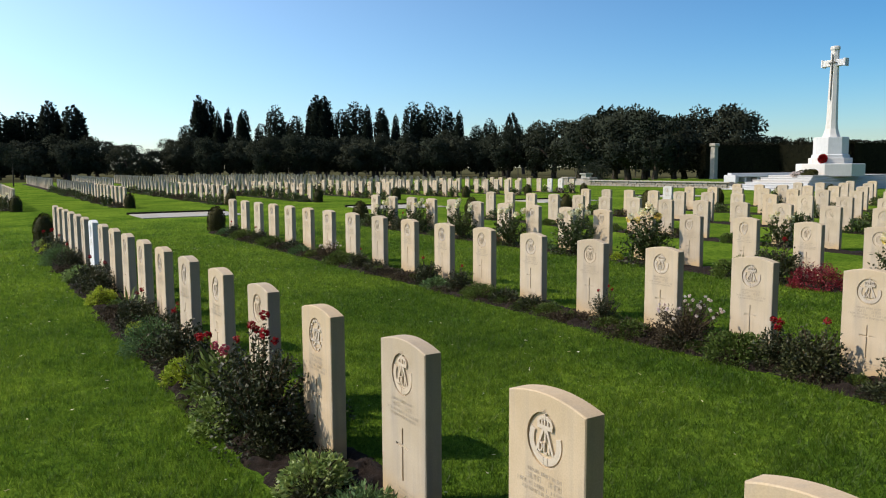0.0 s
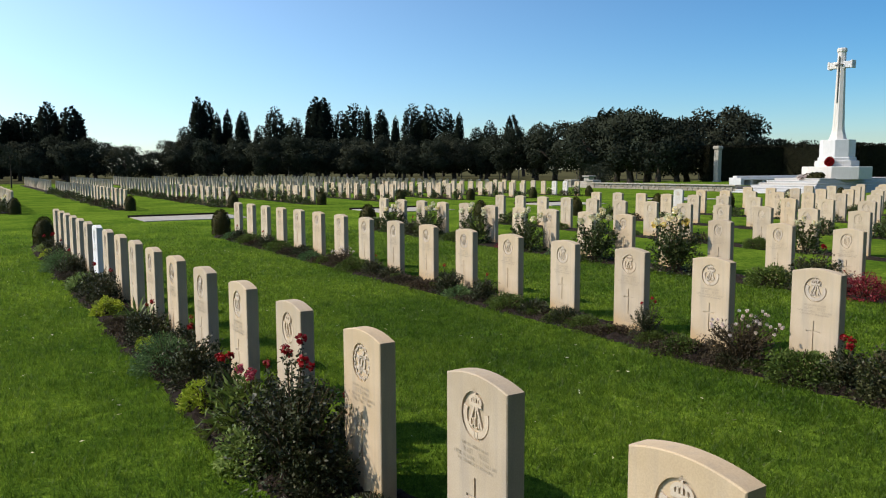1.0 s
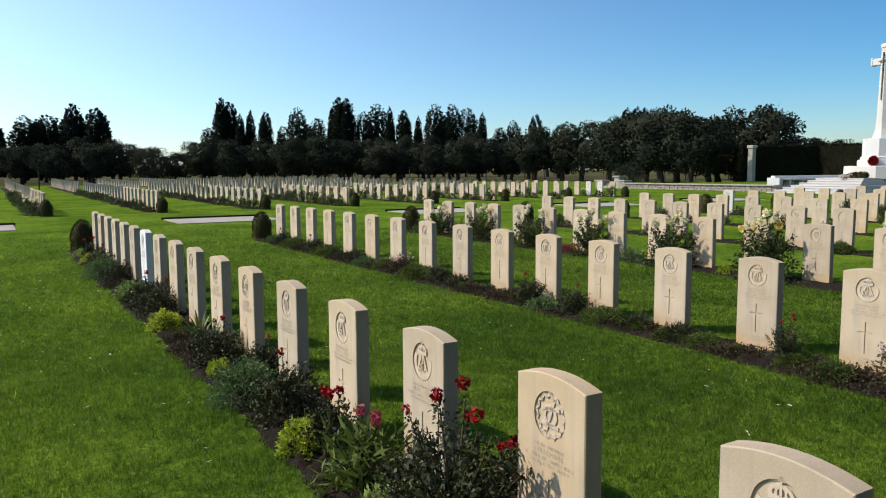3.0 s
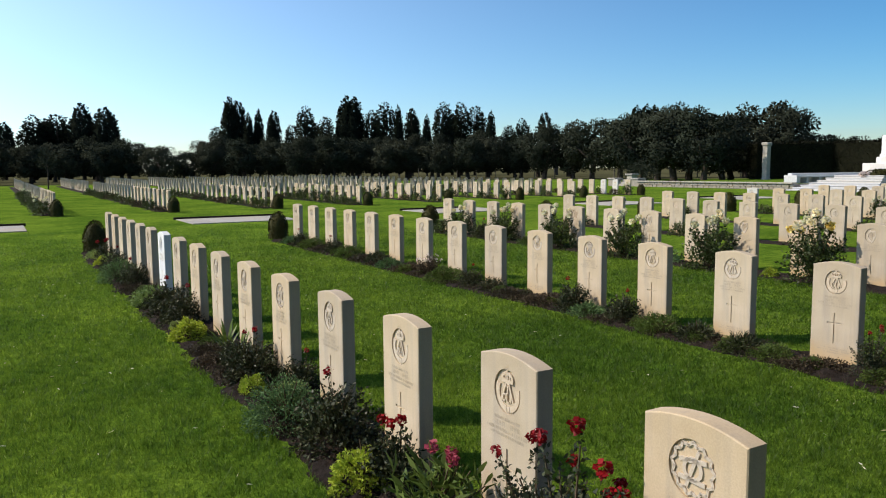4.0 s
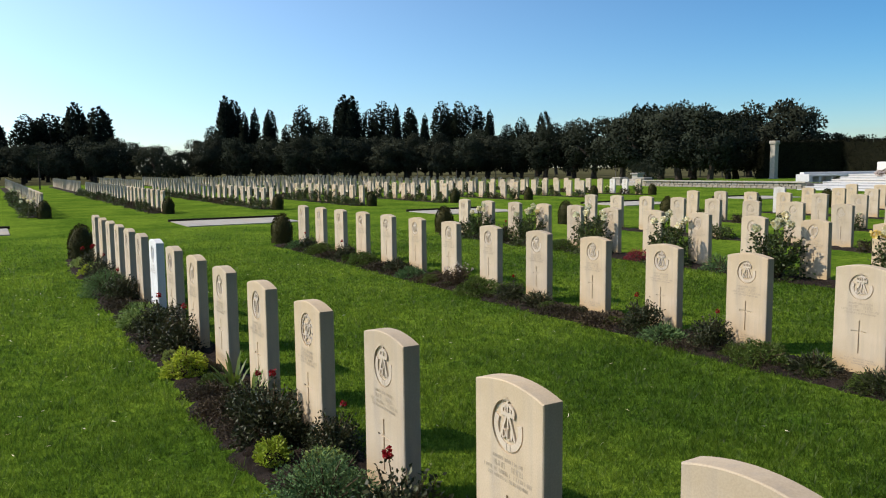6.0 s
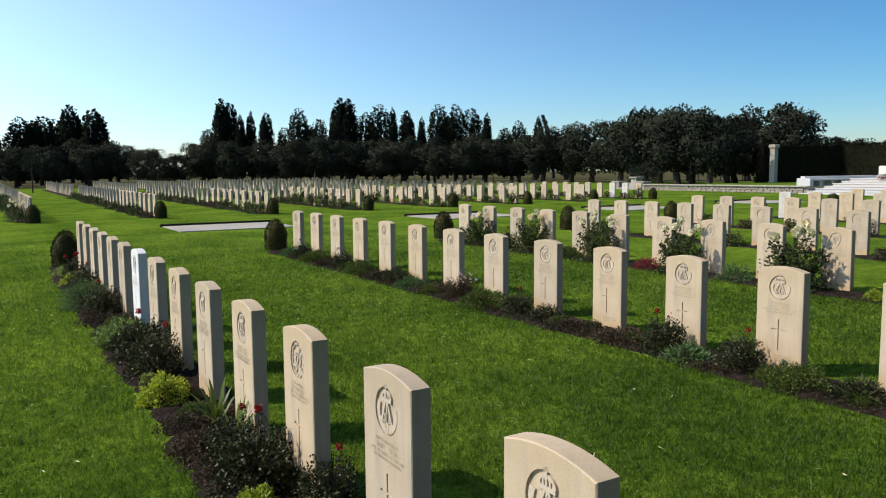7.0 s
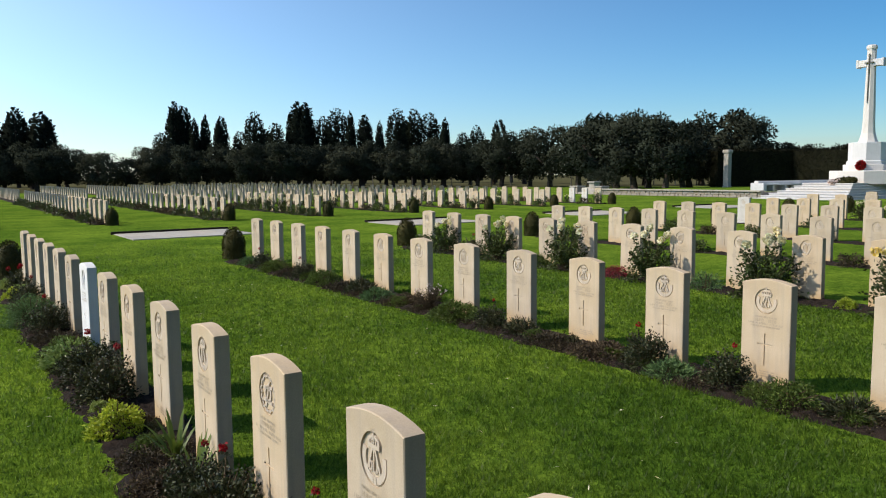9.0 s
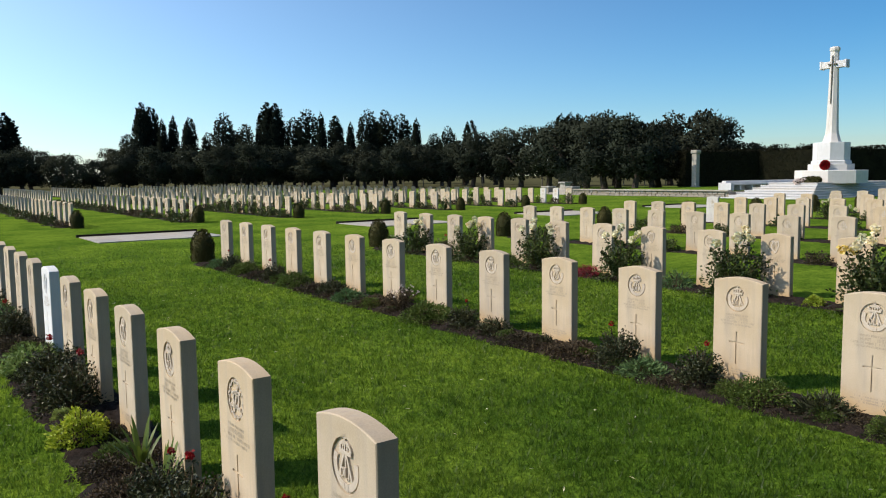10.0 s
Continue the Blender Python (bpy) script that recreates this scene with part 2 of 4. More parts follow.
def box(bm, x0, x1, y0, y1, z0, z1, bev=0.0):
    geo = bmesh.ops.create_cube(bm, size=1.0)["verts"]
    for v in geo:
        v.co = Vector((x0 + (v.co.x + 0.5) * (x1 - x0), y0 + (v.co.y + 0.5) * (y1 - y0), z0 + (v.co.z + 0.5) * (z1 - z0)))
    if bev:
        es = list({e for v in geo for e in v.link_edges})
        bmesh.ops.bevel(bm, geom=es, offset=bev, segments=1, affect="EDGES", profile=0.5)
    return bm


def prism(bm, sides, rings, cx=0.0, cy=0.0, turn=0.0):
    """Stacked rings (radius, z) of a regular polygon, capped."""
    loops = []
    for r, z in rings:
        loops.append([bm.verts.new((cx + r * math.cos(turn + 2 * math.pi * k / sides), cy + r * math.sin(turn + 2 * math.pi * k / sides), z)) for k in range(sides)])
    for a, b in zip(loops, loops[1:]):
        for k in range(sides):
            bm.faces.new((a[k], a[(k + 1) % sides], b[(k + 1) % sides], b[k]))
    bm.faces.new(loops[0][::-1])
    bm.faces.new(loops[-1])
    return bm


def tube(bm, pts, radii, sides=5):
    """A tapered limb along points."""
    prev = None
    for i, (p, r) in enumerate(zip(pts, radii)):
        p = Vector(p)
        d = (Vector(pts[min(i + 1, len(pts) - 1)]) - Vector(pts[max(i - 1, 0)])).normalized()
        a = d.orthogonal().normalized()
        b = d.cross(a)
        loop = [bm.verts.new(p + (a * math.cos(2 * math.pi * k / sides) + b * math.sin(2 * math.pi * k / sides)) * r) for k in range(sides)]
        if prev:
            o = min(range(sides), key=lambda s: sum((prev[k].co - loop[(k + s) % sides].co).length for k in range(sides)))
            loop = loop[o:] + loop[:o]
            for k in range(sides):
                bm.faces.new((prev[k], prev[(k + 1) % sides], loop[(k + 1) % sides], loop[k]))
        prev = loop
    bm.faces.new(prev)
    return bm


def unit(a):
    return a / np.maximum(1e-6, np.linalg.norm(a, axis=-1, keepdims=True))


def leaves(places, ways, length, width, fold=0.15, spread=0.5, seed=1):
    """Pointed leaves, each of four corners, from their feet along their ways."""
    r = np.random.default_rng(seed)
    n = len(places)
    d = unit(np.asarray(ways) + r.normal(0, spread, (n, 3)))
    s = unit(np.cross(d, r.normal(0, 1, (n, 3))))
    up = np.cross(s, d)
    L = (length * r.uniform(0.65, 1.3, n))[:, None]
    W = (width * r.uniform(0.7, 1.2, n))[:, None]
    mid = places + d * L * 0.45
    v = np.stack([places, mid + s * W * 0.5 + up * L * fold, places + d * L, mid - s * W * 0.5 + up * L * fold], 1)
    f = np.arange(4 * n).reshape(n, 4)
    return v.reshape(-1, 3), f


def joined(pieces):
    v, f, at = [], [], 0
    for a, b in pieces:
        v.append(a)
        f.append(b + at)
        at += len(a)
    return np.concatenate(v), np.concatenate(f)


def soft_mesh(name, v, f, out):
    """Foliage of small leaves that face the way their clump swells, so that a crown shades as rounded masses."""
    q = v.reshape(-1, 4, 3)
    g = unit(np.cross(q[:, 2] - q[:, 0], q[:, 3] - q[:, 1]))
    back = (g * out).sum(1) < 0
    f = f.copy()
    f[back] = f[back][:, [0, 3, 2, 1]]
    g[back] *= -1
    me = array_mesh(name, v, f, True)
    me.normals_split_custom_set_from_vertices(np.repeat(unit(unit(out) + 0.45 * g), 4, 0))
    return me


# ---- ground ----
def ground_sheet():
    edge = np.concatenate([-np.geomspace(3000, 60, 16), np.arange(-50, 121, 2.5), np.geomspace(130, 3000, 16)])
    X, Y = np.meshgrid(edge, edge, indexing="ij")
    Z = np.minimum(gz(X, Y), 0.9)
    v = np.stack([X, Y, Z], -1).reshape(-1, 3)
    n = len(edge)
    i = np.arange(n * n).reshape(n, n)
    f = np.stack([i[:-1, :-1], i[1:, :-1], i[1:, 1:], i[:-1, 1:]], -1).reshape(-1, 4)
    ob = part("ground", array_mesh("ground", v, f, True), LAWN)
    tagged(ob, "closely mown bright green lawn between the rows of graves", "lawn", kind="structure")


ground_sheet()

# ---- headstones ----
STONE_W, STONE_T, SHOULDER, CROWN = 0.389, 0.082, 0.774, 0.804


def outline(inset=0.0):
    h = STONE_W / 2 - inset
    pts = [(-h, -0.06), (h, -0.06)]
    for k in range(13):
        a = 1 - 2 * k / 12
        pts.append((h * a, SHOULDER - inset + (CROWN - SHOULDER) * (1 - a * a)))
    return pts


def sunk(bm, edges, loop, depth):
    """A sunk panel: the loop's edge joins the face, its walls and floor go in."""
    a = [bm.verts.new((0, y, z)) for y, z in loop]
    b = [bm.verts.new((depth, y, z)) for y, z in loop]
    n = len(a)
    for k in range(n):
        edges.append(bm.edges.new((a[k], a[(k + 1) % n])))
        bm.faces.new((a[k], b[k], b[(k + 1) % n], a[(k + 1) % n]))
    bm.faces.new(b)


def stone_body(kind):
    bm = bmesh.new()
    loops = []
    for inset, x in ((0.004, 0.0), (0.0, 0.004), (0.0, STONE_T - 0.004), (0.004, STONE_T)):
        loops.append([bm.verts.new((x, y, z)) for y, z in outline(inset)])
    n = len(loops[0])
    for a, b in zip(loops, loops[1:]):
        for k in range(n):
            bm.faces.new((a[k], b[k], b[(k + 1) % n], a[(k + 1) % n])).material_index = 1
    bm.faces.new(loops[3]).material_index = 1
    edges = [bm.edges.get((loops[0][k], loops[0][(k + 1) % n])) for k in range(n)]
    ring = [(0.090 * math.cos(2 * math.pi * k / 36), 0.646 + 0.094 * math.sin(2 * math.pi * k / 36)) for k in range(36)]
    sunk(bm, edges, ring, 0.0085)
    w, t, top, bot, arm = 0.058, 0.006, 0.405, 0.165, 0.325
    cross = [(-t, bot), (t, bot), (t, arm - t), (w, arm - t), (w, arm + t), (t, arm + t), (t, top), (-t, top), (-t, arm + t), (-w, arm + t), (-w, arm - t), (-t, arm - t)]
    sunk(bm, edges, cross, 0.007)
    bmesh.ops.triangle_fill(bm, use_beauty=True, edges=edges, use_dissolve=False)
    return bm


def strip(bm, pts, w, depth=0.006):
    """A raised band of even width along a line in y, z."""
    left, right = [], []
    for k, (y, z) in enumerate(pts):
        (y0, z0), (y1, z1) = pts[max(k - 1, 0)], pts[min(k + 1, len(pts) - 1)]
        d = math.hypot(y1 - y0, z1 - z0) or 1
        ny, nz = -(z1 - z0) / d * w / 2, (y1 - y0) / d * w / 2
        left.append((y + ny, z + nz))
        right.append((y - ny, z - nz))
    a, b = [[bm.verts.new((0.0088 - 0.8 * depth, *p)) for p in side] for side in (left, right)]
    c, d = [[bm.verts.new((0.0088, *p)) for p in side] for side in (left, right)]
    for k in range(len(pts) - 1):
        bm.faces.new((a[k], a[k + 1], b[k + 1], b[k]))
        bm.faces.new((c[k], c[k + 1], a[k + 1], a[k]))
        bm.faces.new((b[k], b[k + 1], d[k + 1], d[k]))
    bm.faces.new((a[0], b[0], d[0], c[0]))
    bm.faces.new((a[-1], c[-1], d[-1], b[-1]))


def arc(cy, cz, r, a0, a1, n=14, squash=1.0):
    return [(cy + r * math.cos(radians(a0 + (a1 - a0) * k / n)), cz + squash * r * math.sin(radians(a0 + (a1 - a0) * k / n))) for k in range(n + 1)]


def badge(kind):
    bm = bmesh.new()
    c = 0.646
    if kind == "bugle":
        strip(bm, arc(0, c - 0.004, 0.064, 160, 388, 22), 0.022, 0.008)                 # curled horn, wide mouth, mouthpiece
        strip(bm, [(-0.010, c - 0.055), (-0.010, c - 0.078)], 0.006, 0.010)
        strip(bm, [(0.010, c - 0.055), (0.010, c - 0.078)], 0.006, 0.010)
        strip(bm, [(-0.035, c + 0.040), (0.035, c + 0.040)], 0.013, 0.010)              # crown: band, arches, points, orb
        strip(bm, arc(0, c + 0.046, 0.033, 0, 180, 8, 0.8), 0.010, 0.010)
        strip(bm, arc(0, c + 0.046, 0.016, 0, 180, 6, 1.5), 0.006, 0.009)
        strip(bm, [(0, c + 0.048), (0, c + 0.098)], 0.007, 0.011)
        strip(bm, [(-0.010, c + 0.087), (0.010, c + 0.087)], 0.006, 0.011)
        for y in (-0.026, -0.013, 0.013, 0.026):
            strip(bm, [(y, c + 0.046), (y * 1.1, c + 0.064)], 0.006, 0.010)
        for y in (-0.038, 0.040):                                                       # cords
            strip(bm, [(y * 0.2, c + 0.034), (y, c - 0.040)], 0.009, 0.010)
        strip(bm, [(0.0, c + 0.034), (0.0, c - 0.004)], 0.007, 0.009)
        z0, z1 = c - 0.040, c - 0.008                                                   # three raised letters
        strip(bm, [(0.028, z0), (0.028, z1)], 0.006, 0.010)
        strip(bm, [(0.028, z1), (0.014, z1 - 0.006), (0.011, c - 0.024), (0.014, z0 + 0.006), (0.028, z0)], 0.006, 0.010)
        strip(bm, [(0.003, z1), (0.003, z0), (-0.010, z0)], 0.006, 0.010)
        strip(bm, [(-0.020, z1), (-0.020, z0)], 0.007, 0.010)
    elif kind == "wreath":
        for k in range(26):
            a = radians(360 / 26 * k)
            y, z, w = 0.070 * math.cos(a), c + 0.072 * math.sin(a), a + radians(90 + (32 if k % 2 else -32))
            strip(bm, [(y - 0.013 * math.cos(w), z - 0.013 * math.sin(w)), (y, z), (y + 0.013 * math.cos(w), z + 0.013 * math.sin(w))], 0.009, 0.007)
        strip(bm, arc(0, c, 0.030, 0, 356, 14), 0.012, 0.007)
        strip(bm, [(-0.048, c + 0.03), (0.048, c + 0.02)], 0.013, 0.007)
        strip(bm, [(-0.044, c - 0.034), (0.05, c - 0.03)], 0.013, 0.007)
        strip(bm, [(-0.02, c + 0.055), (0.022, c - 0.055)], 0.011, 0.007)
    elif kind == "harp":
        strip(bm, [(-0.03, c + 0.062), (-0.036, c + 0.0), (-0.008, c - 0.062)], 0.015, 0.007)
        strip(bm, [(-0.03, c + 0.058), (0.0, c + 0.044), (0.028, c + 0.062), (0.05, c + 0.05)], 0.015, 0.007)
        strip(bm, arc(-0.006, c - 0.004, 0.058, -80, 62, 8), 0.013, 0.007)
        for y in (-0.016, 0.0, 0.016, 0.03):
            strip(bm, [(y, c + 0.045), (y, c - 0.04)], 0.004, 0.006)
        strip(bm, [(-0.01, c - 0.062), (0.012, c - 0.078)], 0.016, 0.007)
    else:
        strip(bm, arc(0, c + 0.012, 0.034, 0, 356, 12), 0.014, 0.007)
        strip(bm, [(-0.055, c - 0.006), (-0.02, c - 0.055), (0.02, c - 0.055), (0.055, c - 0.006)], 0.014, 0.007)
        strip(bm, [(0, c + 0.07), (0, c - 0.05)], 0.014, 0.007)
        strip(bm, [(-0.03, c + 0.012), (0.03, c + 0.012)], 0.012, 0.007)
    for v in bm.verts:
        v.co.y, v.co.z = v.co.y * 1.08, c + (v.co.z - c) * 1.08
    return bm


def dark_stroke(bm, x, y0, y1, z0, z1):
    """One stroke of lettering, facing along -x."""
    bm.faces.new([bm.verts.new(p) for p in ((x, y0, z0), (x, y0, z1), (x, y1, z1), (x, y1, z0))])


def lettering(seed):
    """Lines too worn to read: rows of small flat upright strokes, dark like shaded carving."""
    r = random.Random(seed)
    bm = bmesh.new()
    rows = [(0.527, 0.17, 0.013), (0.503, 0.16, 0.021), (0.478, 0.28, 0.0145), (0.457, 0.23, 0.013), (0.125, 0.22, 0.010), (0.107, 0.26, 0.010), (0.089, 0.15, 0.010)]
    for z, w, h in rows:
        y = w / 2
        while y > -w / 2:
            step = h * r.uniform(0.45, 0.8)
            if r.random() > 0.16:
                k = r.random()
                dark_stroke(bm, -0.0006, y - 0.0028, y, z - h / 2, z + h / 2)
                if k > 0.3:
                    dark_stroke(bm, -0.0006, y - step, y - step + 0.0024, z - h / 2, z + h / 2)
                if k > 0.55:
                    zz = z + h * r.choice((-0.4, 0.0, 0.4))
                    dark_stroke(bm, -0.0005, y - step, y, zz - 0.0014, zz + 0.0014)
            y -= step + 0.0035
    return bm


def headstone(kind, seed, stone=LIMESTONE, label=""):
    ob = part("headstone", stone_body(kind), stone)
    # ends, top and back: patina with shade painted in
    ob.data.materials.append(WEATHERED_SHADED if stone is LIMESTONE else stone)
    part("regimental_badge", badge(kind), stone if stone is MARBLE else WORN_CUT, ob, "shallow carved badge in a sunk roundel")
    tagged(part("inscription", lettering(seed), SHADE_LETTERING, ob, "worn rows of small lettering, carved depth shaded into its colour"), kind="stuff")
    return tagged(ob, label, "headstone", "headstones in rows")


MODELS = {
    "bugle": headstone("bugle", 1, LIMESTONE, "cream limestone headstone with a bugle badge, standing in a flower bed"),
    "wreath": headstone("wreath", 2, LIMESTONE, "cream limestone headstone with a round wreath badge, in a flower bed"),
    "harp": headstone("harp", 3, LIMESTONE, "cream limestone headstone with a harp badge, in a planted bed"),
    "shield": headstone("shield", 4, LIMESTONE, "cream limestone headstone with a small carved badge on grass"),
    "pale": headstone("shield", 6, PALESTONE, "newer pale limestone headstone among weathered ones"),
    "white": headstone("bugle", 5, MARBLE, "newer bright white marble headstone among cream ones"),
}
used = set()


def place_stone(kind, x, far_y, jitter=True):
    """A headstone by its front face and by the end of it that is farther along the row."""
    r = random.Random(round(x * 100) * 1000 + round(far_y * 100))
    lean = (r.uniform(-0.5, 0.5), r.uniform(-0.7, 0.7), r.uniform(-0.8, 0.8)) if jitter else (0, 0, 0)
    m = pose(x + (r.uniform(-0.01, 0.01) if jitter else 0), far_y - STONE_W / 2, g1(x, far_y) + (r.uniform(-0.008, 0.008) if jitter else 0), *lean)
    ob = MODELS[kind]
    if kind in used:
        return copy_thing(ob, m)
    used.add(kind)
    ob.matrix_basis = m
    return ob


ROWS_X = [2.01, 5.855, 9.78, 13.65, 17.55, 21.45, 25.35, 29.25, 33.1]
ROW_A = [0.205, 1.148, 2.102, 3.047, 3.993, 4.933, 5.874, 6.809, 7.716, 8.623, 9.51, 10.4, 11.28, 12.15, 13.01, 13.86, 14.7, 15.54, 16.37]
ROW_B = [1.2, 2.15, 3.104, 4.052, 4.99, 5.947, 6.9, 7.82, 8.747, 9.681, 10.64, 11.58, 12.52, 13.45, 14.38, 15.3, 16.22, 17.14]
for k, y in enumerate(ROW_A):
    place_stone("wreath" if k in (3, 7) else "white" if k == 12 else "bugle", ROWS_X[0], y, False)
for k, y in enumerate(ROW_B):
    place_stone("bugle", ROWS_X[1], y, False)
for i, x in enumerate(ROWS_X[2:]):
    top, step = ((17.34, 0.9445), (17.45, 0.947), (17.55, 0.95), (17.57, 0.953), (17.6, 0.95), (17.6, 0.95), (17.6, 0.95))[i]
    for k in range(18):
        y = top - step * k
        if i == 0 and y < 0.8:
            continue
        kind = "harp" if i == 0 else "pale" if (i, k) == (3, 0) else "shield"
        place_stone(kind, x, y)

FAR_X = [2.05, 5.85, 9.75, 13.6, 17.5, 21.4, 25.3, 29.2]
FAR_FIRST = 30.5


def far_stone_arrays():
    o = np.array(outline())
    n = len(o)
    v = np.concatenate([np.column_stack([np.zeros(n), o]), np.column_stack([np.full(n, STONE_T), o])])
    quads = np.array([(k, (k + 1) % n, n + (k + 1) % n, n + k) for k in range(n)])
    face = []
    for side in (0, n):
        # fans of quads from the outline
        for k in range(1, n - 2, 2):
            face.append((side, side + k, side + k + 1, side + k + 2))
    return v, np.concatenate([quads, np.array(face)])


sv, sf = far_stone_arrays()
pieces = []
for i, x in enumerate(FAR_X):
    for k in range(54):
        y = FAR_FIRST + 0.38 + 0.94 * k + (0.0, 0.1, -0.1, 0.15, 0.05, 0.2, 0.1, 0.2)[i]
        if 26 <= k < 29:
            continue
        if k < 9:
            place_stone("pale" if (i == 7 and k in (1, 2)) else "shield", x, y)
        else:
            r = random.Random(i * 97 + k)
            p = sv + np.array([x + r.uniform(-0.015, 0.015), y - 0.19, g1(x, y) + r.uniform(-0.015, 0.015)])
            pieces.append((p, sf))
v, f = joined(pieces)
tagged(part("distant_headstones", array_mesh("distant_headstones", v, f), LIMESTONE), "long far rows of cream limestone headstones across the lawn", "headstones", kind="stuff")


# ---- paving panels ----
for i, (x0, x1) in enumerate(((-2.9, 0.98), (5.1, 8.25), (13.0, 16.15), (20.9, 24.0), (28.7, 31.8))):
    thing = empty("paving_panel", pose((x0 + x1) / 2, 24.5, g1((x0 + x1) / 2, 24.5)), "flat pale stone paving panel sunk in the lawn", "paving", "paving panels in the cross path", "structure")
    w, d = (x1 - x0), 2.35
    nx = 5
    bm = bmesh.new()
    # soil-coloured strip that imitates the shadow under the sunk panel's back rim
    box(bm, -w / 2 - 0.05, w / 2 + 0.05, d / 2 + 0.004, d / 2 + 0.1, -0.03, 0.075)
    part("edging", bm, SOIL, thing, "low dark strip standing for the rim's shadow at the back")
    slab = bmesh.new()
    box(slab, -w / nx / 2 + 0.006, w / nx / 2 - 0.006, -d / 4 + 0.006, d / 4 - 0.006, -0.05, 0.022, 0.004)
    me = bpy.data.meshes.new("slab")
    slab.to_mesh(me)
    slab.free()
    me.materials.append(PAVING)
    for a in range(nx):
        for b in range(2):
            s = new("slab", me)
            s.parent = thing
            s.location = (-w / 2 + w / nx * (a + 0.5), -d / 4 + d / 2 * b, 0)


# ---- cross, steps and terrace ----
CX, CY, CZ = 45.4, 25.6, 0.98
thing = empty("memorial_cross", pose(CX, CY, CZ), "tall white stone memorial cross with a bronze sword, on stepped plinth", "memorial cross")
t8 = math.pi / 8
bm = prism(bmesh.new(), 8, [(1.92, -0.05), (1.92, 0.66), (1.88, 0.70)], turn=t8)
part("plinth", bm, MONUMENT, thing)
bm = prism(bmesh.new(), 8, [(1.22, 0.70), (1.22, 1.02), (1.20, 1.05)], turn=t8)
part("middle_tier", bm, MONUMENT, thing)
bm = prism(bmesh.new(), 8, [(1.06, 1.05), (1.06, 1.22), (0.98, 1.26), (0.98, 2.26), (0.96, 2.29)], turn=t8)
part("pedestal", bm, MONUMENT, thing)
bm = prism(bmesh.new(), 8, [(0.52, 2.29), (0.47, 2.42), (0.36, 2.80), (0.325, 3.2), (0.245, 6.4), (0.235, 7.45), (0.28, 7.52), (0.28, 7.66), (0.23, 7.72)], turn=t8)
shaft = part("shaft", bm, MONUMENT, thing)
for s in (-1, 1):
    bm = bmesh.new()
    box(bm, -0.18, 0.18, *sorted((s * 0.16, s * 0.66)), 6.53, 6.91, 0.02)
    box(bm, -0.21, 0.21, *sorted((s * 0.64, s * 0.76)), 6.49, 6.95, 0.02)
    part("cross_arm", bm, MONUMENT, thing)
bm = bmesh.new()
box(bm, -0.30, -0.22, -0.026, 0.026, 5.2, 7.0)
box(bm, -0.33, -0.24, -0.016, 0.016, 4.5, 5.2)
box(bm, -0.29, -0.19, -0.25, 0.25, 6.71, 6.76)
box(bm, -0.29, -0.21, -0.03, 0.03, 7.0, 7.22)
part("sword", bm, BRONZE, shaft, "long dark bronze sword")

# stepped podium
podium = empty("podium", pose(0, 0, 0), "broad white stone flight of steps up to the cross", "steps", kind="structure")
N = 7
for k in range(N):
    bm = bmesh.new()
    x0, y0, y1, top = 40.0 + 0.36 * k, 23.9 + 0.13 * k, 29.25 - 0.28 * k, 0.05 + 0.135 * (k + 1)
    box(bm, x0 + 0.035, 52.0, y0 + 0.035, y1 - 0.02, top - 0.135 - (0.2 if k == 0 else 0.0), top - 0.05)
    box(bm, x0, 52.0, y0, y1, top - 0.05, top, 0.01)
    part("step", bm, STEPSTONE, podium)
bench = empty("stone_bench", pose(43.2, 30.4, 0.5), "long white stone bench with a low back on the terrace", "bench")
part("backrest", box(bmesh.new(), 0, 11.8, 0.55, 0.85, -0.05, 0.6, 0.02), MONUMENT, bench)
part("seat", box(bmesh.new(), 0, 11.8, 0.0, 0.54, 0.34, 0.45, 0.015), MONUMENT, bench)
part("end_block", box(bmesh.new(), -0.34, -0.01, -0.02, 0.87, -0.05, 0.48, 0.015), MONUMENT, bench)
leg = None
for k in range(9):
    me = leg.data if leg else box(bmesh.new(), -0.1, 0.1, 0.06, 0.5, -0.03, 0.335, 0.01)
    leg = part("leg", me, MONUMENT, bench)
    leg.location.x = 0.9 + 1.25 * k


# ---- terrace with its rubble wall ----
bm = bmesh.new()
box(bm, 41.15, 70, 29.52, 41.9, -0.1, 0.5)
tagged(part("terrace", bm, LAWN), "raised grass terrace behind a low rubble wall", "terrace", kind="structure")
wall = empty("terrace_wall", pose(0, 0, 0), "low rubble stone retaining wall with flat coping", "wall", kind="structure")
bm = bmesh.new()
box(bm, 40.92, 41.146, 29.52, 41.9, -0.1, 0.5)
box(bm, 40.92, 60, 29.27, 29.516, -0.1, 0.5)
part("mortar", bm, RUBBLE, wall)
bm = bmesh.new()
for k in range(12):
    box(bm, 40.76, 41.22, 29.25 + k * 1.055, 29.25 + (k + 1) * 1.055 - 0.012, 0.5, 0.585, 0.012)
part("coping", bm, GREYSTONE, wall, "flat pale coping slabs")
stone_me = []
for s in range(4):
    r = random.Random(s)
    bm = bmesh.new()
    box(bm, -0.05, 0.05, -0.5, 0.5, -0.5, 0.5, 0.04)
    for vv in bm.verts:
        vv.co += Vector((r.uniform(-0.01, 0.01), r.uniform(-0.06, 0.06), r.uniform(-0.06, 0.06)))
    me = bpy.data.meshes.new("stone")
    bm.to_mesh(me)
    bm.free()
    me.materials.append(RUBBLE)
    stone_me.append(me)
rw = random.Random(5)
